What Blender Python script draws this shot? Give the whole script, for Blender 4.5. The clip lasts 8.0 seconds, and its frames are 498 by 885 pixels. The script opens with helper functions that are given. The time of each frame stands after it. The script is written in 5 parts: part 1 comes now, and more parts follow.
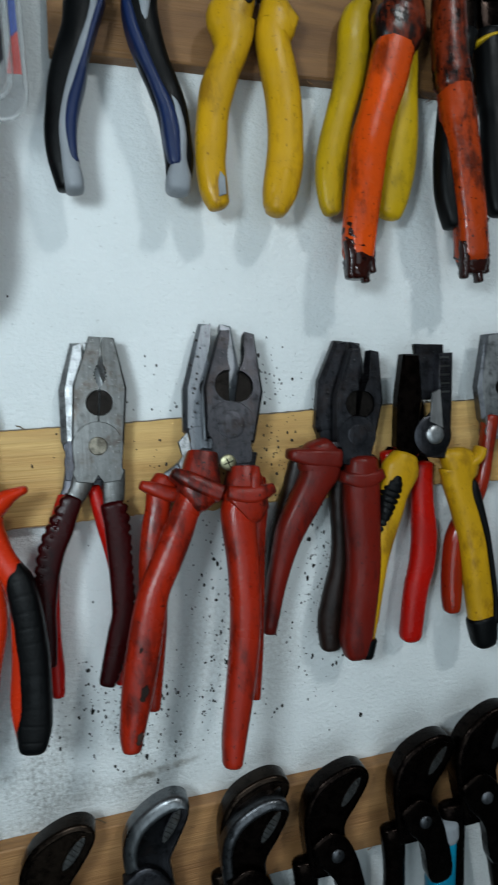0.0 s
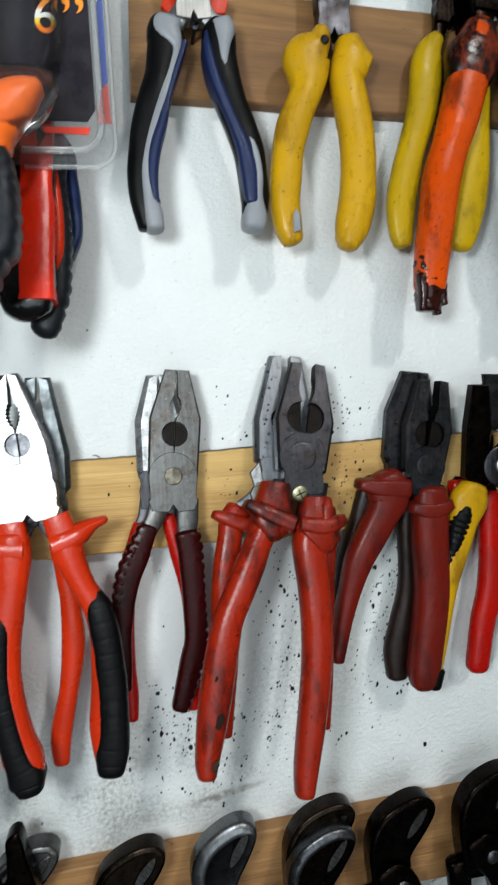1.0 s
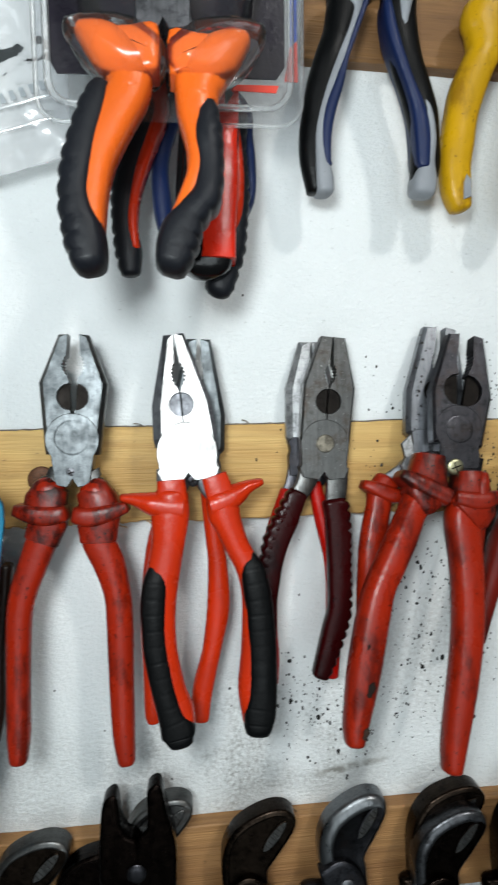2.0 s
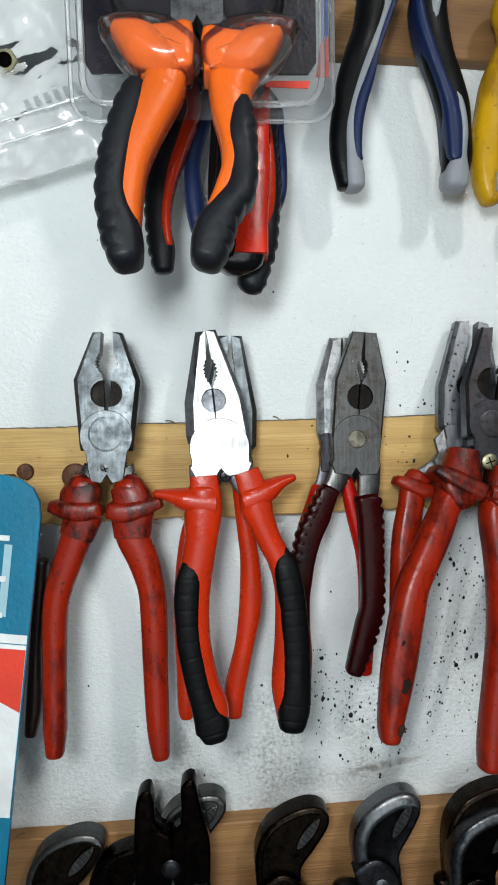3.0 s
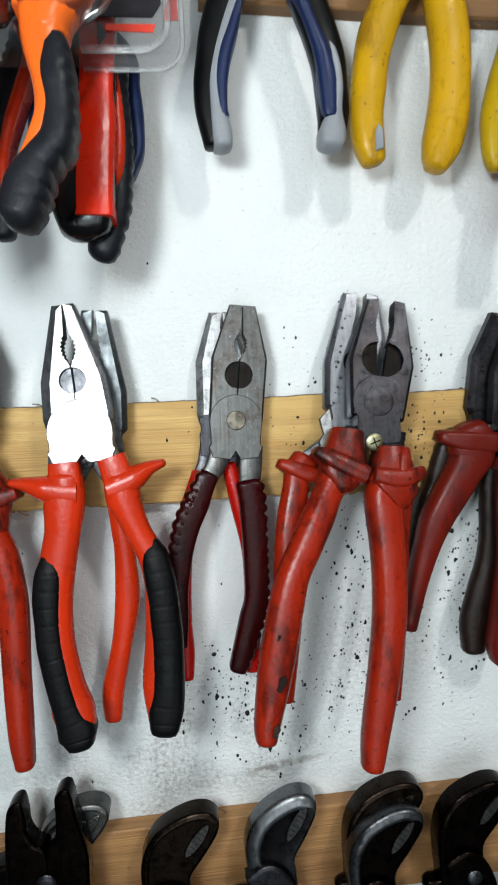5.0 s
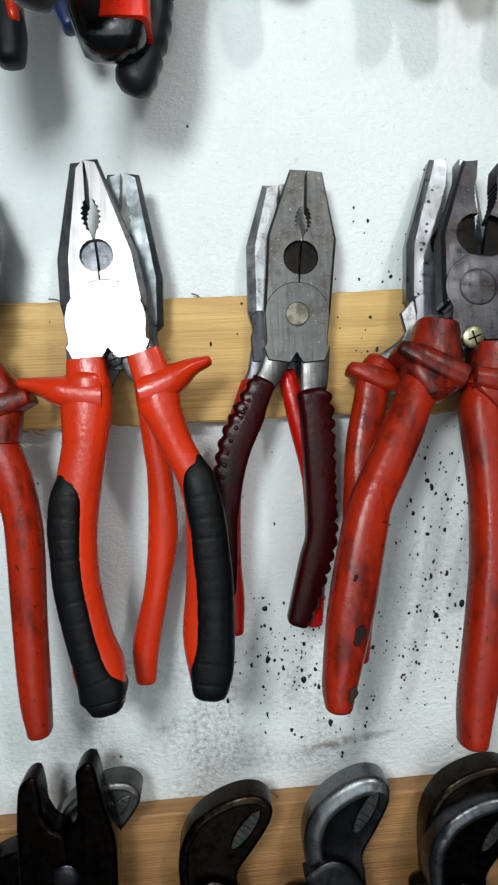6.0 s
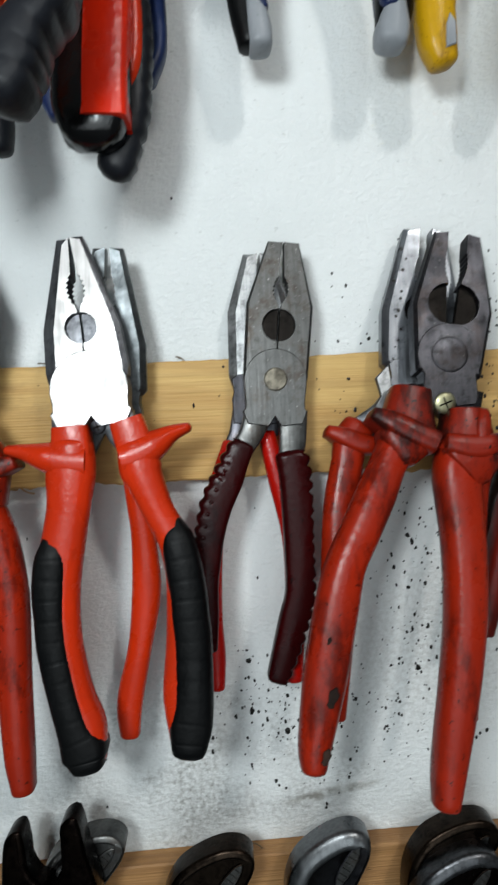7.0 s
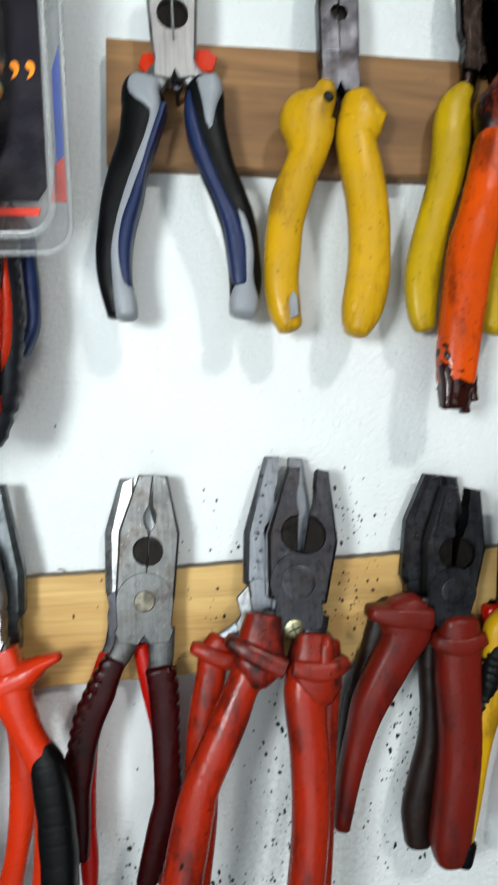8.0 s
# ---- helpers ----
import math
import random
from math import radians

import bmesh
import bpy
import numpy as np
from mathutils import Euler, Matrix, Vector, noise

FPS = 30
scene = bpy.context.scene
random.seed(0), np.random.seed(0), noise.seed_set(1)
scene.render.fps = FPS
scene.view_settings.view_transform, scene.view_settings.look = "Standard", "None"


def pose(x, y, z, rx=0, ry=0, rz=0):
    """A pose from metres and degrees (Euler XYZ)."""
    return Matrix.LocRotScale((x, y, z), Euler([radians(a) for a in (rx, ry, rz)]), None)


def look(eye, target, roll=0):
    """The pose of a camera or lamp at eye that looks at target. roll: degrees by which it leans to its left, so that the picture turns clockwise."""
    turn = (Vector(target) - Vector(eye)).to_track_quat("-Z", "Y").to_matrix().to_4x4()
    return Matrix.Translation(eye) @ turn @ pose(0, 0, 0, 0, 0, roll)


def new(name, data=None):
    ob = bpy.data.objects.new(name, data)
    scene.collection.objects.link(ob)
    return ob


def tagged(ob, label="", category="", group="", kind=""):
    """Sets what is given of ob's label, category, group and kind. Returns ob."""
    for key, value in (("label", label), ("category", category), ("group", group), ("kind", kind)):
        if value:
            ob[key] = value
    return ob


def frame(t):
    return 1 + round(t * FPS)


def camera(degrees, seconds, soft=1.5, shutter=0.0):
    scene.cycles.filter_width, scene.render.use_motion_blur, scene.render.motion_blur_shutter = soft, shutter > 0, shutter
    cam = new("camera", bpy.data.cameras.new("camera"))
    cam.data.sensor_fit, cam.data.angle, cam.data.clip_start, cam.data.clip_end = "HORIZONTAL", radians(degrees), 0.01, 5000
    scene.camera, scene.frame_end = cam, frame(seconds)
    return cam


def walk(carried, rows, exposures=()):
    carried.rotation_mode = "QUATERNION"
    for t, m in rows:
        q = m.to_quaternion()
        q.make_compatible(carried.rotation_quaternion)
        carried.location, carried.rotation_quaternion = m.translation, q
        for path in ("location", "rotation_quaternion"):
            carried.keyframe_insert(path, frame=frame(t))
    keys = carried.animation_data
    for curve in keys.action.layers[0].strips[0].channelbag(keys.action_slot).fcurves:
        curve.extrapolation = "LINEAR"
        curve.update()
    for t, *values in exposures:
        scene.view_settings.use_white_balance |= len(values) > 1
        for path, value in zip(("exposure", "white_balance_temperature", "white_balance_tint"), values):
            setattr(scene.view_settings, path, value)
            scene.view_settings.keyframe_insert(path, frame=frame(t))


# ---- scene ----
cam = camera(43.0, 8.0, 1.9, 0.4)
PATH = [
    (0, (0.0277, -0.3469, 1.4807), (0.4969, 1.5811, 1.2298), -2.80),
    (0.3, (0.0235, -0.3481, 1.4952), (0.4216, 1.5918, 1.2156), -3.01),
    (0.5, (0.0208, -0.3486, 1.4991), (0.4232, 1.5974, 1.2730), -3.18),
    (0.7, (0.0170, -0.3479, 1.4980), (0.4186, 1.6037, 1.3249), -3.04),
    (1, (0.0100, -0.3468, 1.4938), (0.3675, 1.6087, 1.2738), -2.79),
    (1.3, (-0.0011, -0.3454, 1.4897), (0.3162, 1.6143, 1.2468), -2.13),
    (1.5, (-0.0123, -0.3435, 1.4877), (0.2574, 1.6254, 1.2622), -1.61),
    (1.7, (-0.0248, -0.3415, 1.4862), (0.2322, 1.6291, 1.2609), -1.26),
    (2, (-0.0406, -0.3398, 1.4832), (0.1498, 1.6363, 1.2406), -0.78),
    (2.2, (-0.0455, -0.3395, 1.4820), (0.1107, 1.6399, 1.2418), -1.54),
    (3.3, (-0.0457, -0.3406, 1.4796), (0.0715, 1.6432, 1.2542), -1.22),
    (3.5, (-0.0361, -0.3384, 1.4798), (0.1020, 1.6445, 1.2584), -1.47),
    (3.7, (-0.0221, -0.3366, 1.4821), (0.1445, 1.6432, 1.2527), -1.97),
    (4, (-0.0018, -0.3368, 1.4778), (0.2026, 1.6392, 1.2461), -2.01),
    (4.2, (0.0099, -0.3378, 1.4784), (0.2224, 1.6364, 1.2394), -2.36),
    (5.3, (0.0020, -0.3058, 1.4617), (0.1566, 1.6699, 1.1922), -1.74),
    (5.5, (-0.0013, -0.2916, 1.4449), (0.1182, 1.6863, 1.1729), -1.92),
    (5.8, (-0.0044, -0.2753, 1.4324), (0.1241, 1.7056, 1.1884), -2.15),
    (6, (-0.0050, -0.2698, 1.4301), (0.1018, 1.7065, 1.1425), -2.27),
    (6.2, (-0.0052, -0.2701, 1.4326), (0.0723, 1.7076, 1.1450), -2.39),
    (6.5, (-0.0047, -0.2713, 1.4394), (0.0842, 1.7107, 1.1869), -2.52),
    (7, (0.0064, -0.2759, 1.4476), (0.0905, 1.7090, 1.2171), -2.42),
    (7.3, (0.0242, -0.2830, 1.4663), (0.1628, 1.6994, 1.2407), -2.52),
    (7.5, (0.0354, -0.2885, 1.4829), (0.1857, 1.6981, 1.3070), -2.58),
    (7.7, (0.0378, -0.2923, 1.5018), (0.2088, 1.6940, 1.3433), -1.97),
    (8, (0.0488, -0.2986, 1.5251), (0.2508, 1.6881, 1.4141), -2.22),
]
EXPOSURES = [(0, -0.22, 5950, 5), (0.5, 0.0, 6150, 7), (0.7, 0.1, 6300, 8), (1, 0.28, 6500, 10), (2, 0.25, 6500, 10), (3.5, 0.05, 6500, 10), (4.2, 0.15, 6500, 10),
             (5.5, 0.4, 6500, 10), (6.0, 0.28, 6500, 10), (6.5, 0.05, 6500, 10), (7, 0.08, 6500, 10), (7.4, 0.12, 6500, 10), (7.7, 0.12, 6400, 9), (8, 0.46, 6500, 10)]
walk(cam, [(t, look(eye, target, roll)) for t, eye, target, roll in PATH], EXPOSURES)

# ---- light and exposure ----
world = bpy.data.worlds.new("room_air")
scene.world = world
world.use_nodes = True
world.node_tree.nodes["Background"].inputs[0].default_value = (0.9, 0.95, 1.0, 1)
world.node_tree.nodes["Background"].inputs[1].default_value = 0.3


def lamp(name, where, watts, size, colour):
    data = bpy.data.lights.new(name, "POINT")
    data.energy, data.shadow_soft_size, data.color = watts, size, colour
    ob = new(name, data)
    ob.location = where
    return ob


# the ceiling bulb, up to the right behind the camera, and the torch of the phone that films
lamp("ceiling_bulb", (0.62, -1.45, 2.54), 33.0, 0.07, (1.0, 0.99, 0.95))
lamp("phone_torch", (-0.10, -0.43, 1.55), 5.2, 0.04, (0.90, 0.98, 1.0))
# added soft fill light behind the camera; no doorway or window is known there
fill_light = bpy.data.lights.new("added_fill_light", "AREA")
fill_light.shape, fill_light.size, fill_light.size_y, fill_light.energy, fill_light.color = "RECTANGLE", 1.5, 1.9, 15.0, (0.86, 0.97, 1.0)
new("added_fill_light", fill_light).matrix_world = look((-0.1, -2.62, 1.15), (-0.1, 0, 1.15))


# ---- materials ----
def rgb(h):
    """A linear colour from a hex sRGB code."""
    v = [int(h[i:i + 2], 16) / 255 for i in (0, 2, 4)]
    return tuple(c / 12.92 if c <= 0.04045 else ((c + 0.055) / 1.055) ** 2.4 for c in v) + (1,)


class Nodes:
    """A short hand for building a node tree."""

    def __init__(self, name):
        self.mat = bpy.data.materials.new(name)
        self.mat.use_nodes = True
        self.tree = self.mat.node_tree
        self.bsdf = self.tree.nodes["Principled BSDF"]
        self.space = self.add("ShaderNodeTexCoord").outputs["Object"]

    def add(self, kind):
        return self.tree.nodes.new(kind)

    def link(self, a, b):
        self.tree.links.new(a, b)

    def noise(self, scale, detail=4.0, rough=0.55, stretch=(1, 1, 1), distort=0.0):
        m = self.add("ShaderNodeMapping")
        m.inputs["Scale"].default_value = stretch
        self.link(self.space, m.inputs[0])
        n = self.add("ShaderNodeTexNoise")
        self.link(m.outputs[0], n.inputs["Vector"])
        n.inputs["Scale"].default_value, n.inputs["Detail"].default_value = scale, detail
        n.inputs["Roughness"].default_value, n.inputs["Distortion"].default_value = rough, distort
        return n.outputs["Fac"]

    def ramp(self, value, lo, hi, a=0.0, b=1.0):
        r = self.add("ShaderNodeMapRange")
        r.interpolation_type = "SMOOTHSTEP"
        self.link(value, r.inputs[0])
        for i, v in enumerate((lo, hi, a, b)):
            r.inputs[i + 1].default_value = v
        return r.outputs[0]

    def math(self, op, a, b=0.0):
        n = self.add("ShaderNodeMath")
        n.operation = op
        for i, v in enumerate((a, b)):
            if isinstance(v, (int, float)):
                n.inputs[i].default_value = v
            else:
                self.link(v, n.inputs[i])
        return n.outputs[0]

    def mix(self, fac, a, b):
        n = self.add("ShaderNodeMix")
        n.data_type = "RGBA"
        for sock, v in ((n.inputs[0], fac), (n.inputs[6], a), (n.inputs[7], b)):
            if isinstance(v, (int, float, tuple)):
                sock.default_value = v
            else:
                self.link(v, sock)
        return n.outputs[2]

    def bump(self, height, strength, distance):
        n = self.add("ShaderNodeBump")
        n.inputs["Strength"].default_value, n.inputs["Distance"].default_value = strength, distance
        self.link(height, n.inputs["Height"])
        self.link(n.outputs[0], self.bsdf.inputs["Normal"])

    def set(self, **values):
        for k, v in values.items():
            sock = self.bsdf.inputs[k.replace("_", " ").title().replace("Ior", "IOR")]
            if isinstance(v, (int, float, tuple)):
                sock.default_value = v
            else:
                self.link(v, sock)
        return self.mat


def plastic(name, colour, grime, amount, rough=0.38, fine=0.06, gloss=0.28):
    """Moulded grip plastic: rubbed colour, grime in patches and in fine scratches."""
    n = Nodes(name)
    patch = n.ramp(n.noise(60, 9, 0.72, (1, 1, 0.45)), 0.57 - amount * 0.2, 0.72 - amount * 0.2)
    streak = n.ramp(n.noise(300, 4, 0.65, (1, 1, 0.16)), 0.56, 0.8)
    speck = n.ramp(n.noise(520, 2, 0.5), 0.70 - amount * 0.06, 0.73 - amount * 0.05)
    tone = n.mix(n.ramp(n.noise(30, 4), 0.3, 0.7), rgb(colour), tuple(c * 0.78 for c in rgb(colour)[:3]) + (1,))
    soiled = n.mix(n.math("MULTIPLY", patch, min(1.0, 0.2 + amount)), tone, rgb(grime))
    soiled = n.mix(n.math("MULTIPLY", streak, 0.1 + 0.5 * amount), soiled, rgb(grime))
    soiled = n.mix(n.math("MULTIPLY", speck, min(1.0, 1.6 * amount)), soiled, rgb(grime))
    n.bump(n.math("ADD", n.noise(420, 4), n.math("MULTIPLY", n.noise(90, 3), 0.8)), 0.35, 0.0005)
    return n.set(base_color=soiled, roughness=n.ramp(n.noise(60, 4), 0.3, 0.7, rough - fine - 0.05, rough + 0.1), specular_ior_level=gloss)


def steel(name, bright, dark, cover, rough, metallic=1.0, stain=0.0):
    """Tool steel: bright metal under a patchy dark skin, with brushed scratches and pits."""
    n = Nodes(name)
    patch = n.ramp(n.noise(230, 8, 0.75), 0.64 - cover * 0.4, 0.9 - cover * 0.36)
    scratch = n.noise(700, 2, 0.5, (1, 1, 0.06))
    pits = n.ramp(n.noise(330, 5, 0.7), 0.62, 0.74)
    tone = n.mix(n.ramp(scratch, 0.35, 0.7), rgb(bright), tuple(c * 0.8 for c in rgb(bright)[:3]) + (1,))
    tone = n.mix(patch, tone, rgb(dark))
    tone = n.mix(n.math("MULTIPLY", pits, 0.5 * cover + 0.1), tone, rgb("2a2019"))
    if stain:
        rust = n.ramp(n.noise(75, 7, 0.7), 0.48, 0.68)
        tone = n.mix(n.math("MULTIPLY", rust, stain), tone, rgb("3d2c1e"))
        nick = n.ramp(n.noise(900, 3, 0.6), 0.66, 0.72)
        tone = n.mix(n.math("MULTIPLY", nick, stain), tone, rgb("a5a6a4"))
    n.bump(n.math("ADD", scratch, n.math("MULTIPLY", pits, -0.6)), 0.22, 0.0003)
    return n.set(base_color=tone, metallic=metallic,
                 roughness=n.ramp(n.noise(130, 4), 0.3, 0.75, rough, rough + 0.2))


def timber(name, pale, deep, turn):
    """A sawn batten: long grain along x, growth bands, a few knots and grey dirt."""
    n = Nodes(name)
    grain = n.noise(330, 5, 0.6, (0.035, 1, 1), 0.25)
    bands = n.noise(30, 5, 0.6, (0.13, 1, 1), 0.9)
    fibre = n.noise(1100, 2, 0.5, (0.025, 1, 1))
    dirt = n.ramp(n.noise(34 + turn, 8, 0.7, (0.5, 1, 1)), 0.5, 0.78)
    tone = n.mix(n.ramp(bands, 0.3, 0.72), rgb(pale), rgb(deep))
    tone = n.mix(n.math("MULTIPLY", n.ramp(grain, 0.44, 0.68), 0.26), tone, tuple(c * 0.55 for c in rgb(deep)[:3]) + (1,))
    tone = n.mix(n.math("MULTIPLY", n.ramp(fibre, 0.5, 0.8), 0.18), tone, rgb(pale))
    tone = n.mix(n.math("MULTIPLY", dirt, 0.4), tone, rgb("4b3a26"))
    knots = n.ramp(n.noise(95 + turn, 3, 0.5, (0.4, 1, 1)), 0.71, 0.75)
    tone = n.mix(n.math("MULTIPLY", knots, 0.7), tone, rgb("3a2513"))
    pores = n.ramp(n.noise(260, 3, 0.6, (0.25, 1, 1)), 0.70, 0.76)
    tone = n.mix(n.math("MULTIPLY", pores, 0.6), tone, rgb("46301a"))
    n.bump(n.math("ADD", grain, n.math("MULTIPLY", fibre, 0.7)), 0.6, 0.0009)
    return n.set(base_color=tone, roughness=0.62)


def plaster():
    """White wall paint over rough plaster: pits, grease smudges low down and a rubbed grey streak."""
    n = Nodes("wall_paint")
    body = n.noise(9, 4)
    tone = n.mix(n.ramp(body, 0.3, 0.75), rgb("e6e9e9"), rgb("dadede"))
    pos = n.add("ShaderNodeSeparateXYZ")
    n.link(n.space, pos.inputs[0])
    px, pz = pos.outputs[0], pos.outputs[2]

    def blot(x, z, wide, high, slope=0.0):
        dx = n.math("MULTIPLY", n.math("SUBTRACT", px, x), 1 / wide)
        up = n.math("SUBTRACT", n.math("SUBTRACT", pz, z), n.math("MULTIPLY", n.math("SUBTRACT", px, x), slope))
        dz = n.math("MULTIPLY", up, 1 / high)
        far = n.math("ADD", n.math("MULTIPLY", dx, dx), n.math("MULTIPLY", dz, dz))
        return n.ramp(far, 0.0, 1.0, 1.0, 0.0)

    grain = n.ramp(n.noise(420, 6, 0.7), 0.3, 0.8)
    smear = n.ramp(n.noise(34, 5, 0.6), 0.3, 0.7)
    dirt = n.math("MULTIPLY", n.math("MULTIPLY", blot(-0.01, 1.262, 0.11, 0.06), grain), smear)
    dirt2 = n.math("MULTIPLY", n.math("MULTIPLY", blot(0.1, 1.315, 0.055, 0.055), grain), 0.5)
    dirt3 = n.math("MULTIPLY", n.math("MULTIPLY", blot(-0.16, 1.26, 0.07, 0.05), grain), 0.5)
    streak = n.math("MULTIPLY", blot(0.05, 1.2475, 0.028, 0.0035, 0.17), n.ramp(n.noise(120, 4, 0.6), 0.3, 0.6))
    tone = n.mix(n.math("MULTIPLY", dirt, 1.0), tone, rgb("625e57"))
    tone = n.mix(dirt2, tone, rgb("8a857c"))
    tone = n.mix(dirt3, tone, rgb("8a857c"))
    tone = n.mix(n.math("MULTIPLY", streak, 0.8), tone, rgb("77736a"))
    tone = n.mix(n.math("MULTIPLY", n.ramp(n.noise(420, 3, 0.6, (0.6, 1, 1)), 0.62, 0.76), 0.4), tone, rgb("9a9c99"))
    roller = n.ramp(n.noise(430, 5, 0.65, (0.8, 1, 1)), 0.36, 0.66)
    n.bump(n.math("ADD", roller, n.math("MULTIPLY", n.noise(90, 5), 1.2)), 0.6, 0.0006)
    return n.set(base_color=tone, roughness=0.7)


def clear(name, rough=0.05, tint=(0.97, 0.98, 0.98, 1), ior=1.5, milk=0.02):
    """Thin clear plastic sheet."""
    n = Nodes(name)
    t = n.add("ShaderNodeBsdfTransparent")
    t.inputs[0].default_value = tint
    g = n.add("ShaderNodeBsdfGlossy")
    g.inputs["Roughness"].default_value = rough
    f = n.add("ShaderNodeFresnel")
    f.inputs[0].default_value = ior
    wave = n.add("ShaderNodeBump")
    wave.inputs["Strength"].default_value, wave.inputs["Distance"].default_value = 0.4, 0.002
    n.link(n.noise(60, 3), wave.inputs["Height"])
    for s in (g, f):
        n.link(wave.outputs[0], s.inputs["Normal"])
    thin = n.add("ShaderNodeMixShader")
    haze = n.add("ShaderNodeBsdfDiffuse")
    haze.inputs[0].default_value = (0.9, 0.91, 0.92, 1)
    thin.inputs[0].default_value = milk
    n.link(t.outputs[0], thin.inputs[1])
    n.link(haze.outputs[0], thin.inputs[2])
    m = n.add("ShaderNodeMixShader")
    n.link(f.outputs[0], m.inputs[0])
    n.link(thin.outputs[0], m.inputs[1])
    n.link(g.outputs[0], m.inputs[2])
    n.link(m.outputs[0], n.tree.nodes["Material Output"].inputs[0])
    return n.mat


WALL = plaster()
PINE = timber("pine", "cda968", "ad8346", 0)
BROWN_WOOD = timber("brown_wood", "8f673a", "5c3c1d", 7)
# darker timber for the pine rail's top face and the upper splinters
DARK_TIMBER = timber("dark_timber", "6a5a44", "463a2b", 5)
BEECH = timber("beech", "a67b4b", "855c35", 3)
RED = plastic("red_grip", "bd2c0b", "5a1a12", 0.1, 0.28)
OLD_CHROME = steel("mottled_chrome", "666a6c", "45494b", 0.6, 0.38)
EMBER = plastic("orange_red_grip", "8e2208", "1c0906", 0.42, 0.18, 0.04, 0.45)
OLD_RED = plastic("old_red_grip", "92200a", "1a0807", 0.42, 0.34, 0.06, 0.22)
DULL_RED = plastic("dull_red_grip", "66160c", "221010", 0.4, 0.4, 0.06, 0.22)
MAROON = plastic("maroon_grip", "2c0304", "0a0203", 0.45, 0.34, 0.06, 0.12)
SCARLET = plastic("scarlet_grip", "ab1006", "5a0d08", 0.15, 0.3)
BLACK = plastic("black_rubber", "060708", "0e0f10", 0.2, 0.45, 0.06, 0.13)
PAD = plastic("dark_grey_rubber", "14161b", "0b0c0e", 0.15, 0.48, 0.06, 0.2)
BROWN_GRIP = plastic("dark_brown_grip", "21130e", "0e0907", 0.5, 0.4)
YELLOW = plastic("yellow_grip", "c2940f", "6e4a10", 0.42, 0.38, 0.06, 0.2)
LEMON = plastic("lemon_grip", "b8960a", "5a4a0e", 0.38, 0.38, 0.06, 0.2)
ORANGE = plastic("orange_grip", "d55e1c", "953408", 0.08, 0.3)
BURNT = plastic("burnt_orange_grip", "d04a08", "260b06", 0.46, 0.26, 0.06, 0.22)
CHAR = plastic("charred_grip", "2a0c06", "080403", 0.55, 0.22)
GREY = plastic("grey_grip", "8d9196", "5d6064", 0.2, 0.42)
NAVY = plastic("navy_grip", "15244a", "0d142b", 0.15, 0.45)
TEAL = plastic("teal_grip", "1c7fa0", "0f4c60", 0.15, 0.4)
POLISHED = steel("polished_steel", "a5a3a2", "918f8d", 0.0, 0.36)
CHROMED = steel("worn_chrome", "a9aaab", "5f6061", 0.5, 0.34)
GUNMETAL = steel("gunmetal", "5c5c5b", "403f3d", 0.45, 0.33, 1.0, 0.6)
DARK_STEEL = steel("dark_steel", "3d3d41", "1c1b1d", 0.5, 0.3, 1.0, 0.3)
BLACK_STEEL = steel("black_steel", "1c1613", "070505", 0.6, 0.2)
RUST = steel("rusty_steel", "6b4630", "34221a", 0.6, 0.55, 0.4)
BRASS = steel("brass", "a8a485", "7a765c", 0.3, 0.36)
GREY_STEEL = steel("grey_steel", "6f7074", "3c3d41", 0.5, 0.38)
CHROME_RIM = steel("chrome_rim", "747678", "55575a", 0.15, 0.26)
WORN_RIM = steel("worn_rim", "57585b", "1c1b1b", 0.45, 0.26)
OILY = steel("oily_brown_steel", "2c241e", "0d0a08", 0.55, 0.24)
SPOTTED = steel("spotted_steel", "7c7f84", "17181a", 0.36, 0.3)
CLEAR = clear("clear_plastic", 0.1, (0.95, 0.96, 0.97, 1), 1.65, 0.03)
BAG_FILM = clear("bag_film", 0.1, (0.985, 0.99, 0.99, 1), 1.6, 0.34)
CARD_BLACK = plastic("black_card", "1b1820", "26222c", 0.1, 0.35)
CARD_TEAL = plastic("teal_card", "17708f", "125368", 0.1, 0.25)
CARD_WHITE = plastic("white_card", "e3e4e4", "c3c5c6", 0.1, 0.4)
CARD_RED = plastic("red_card", "d8402e", "a82c20", 0.1, 0.4)
CARD_BLUE = plastic("blue_card", "3350a8", "253c80", 0.1, 0.4)
INK_GREY = plastic("grey_ink", "a2a9ad", "8a9195", 0.2, 0.5)
INK_PALE = plastic("pale_ink", "9fc4d0", "7fa8b6", 0.2, 0.5)
GRIMY_RED = plastic("grimy_red_grip", "801c0a", "180b09", 0.72, 0.36, 0.06, 0.22)
GLOSS_BLACK = plastic("glossy_black", "050506", "0a0a0b", 0.05, 0.14, 0.02, 0.5)
GLOSS_RED = plastic("glossy_red", "d0260c", "8a1a0c", 0.03, 0.26, 0.02, 0.3)
RIM = clear("blister_rim", 0.3, (0.96, 0.97, 0.97, 1), 1.42, 0.07)
BUBBLE = clear("blister_bubble", 0.1, (1.0, 1.0, 1.0, 1), 1.3, 0.015)
CHARRED = plastic("charred_orange_grip", "a83a0a", "120604", 0.62, 0.24)
SCORCHED = plastic("scorched_grip", "7a2a0e", "0b0504", 0.85, 0.32)
WORN = plastic("worn_through_plastic", "3c2a22", "120b09", 0.6, 0.6, 0.06, 0.1)
RIVET = steel("worn_rivet", "8b8578", "57524a", 0.7, 0.5)
CUTTER = steel("cutter_edge", "24211f", "100f0e", 0.5, 0.45)


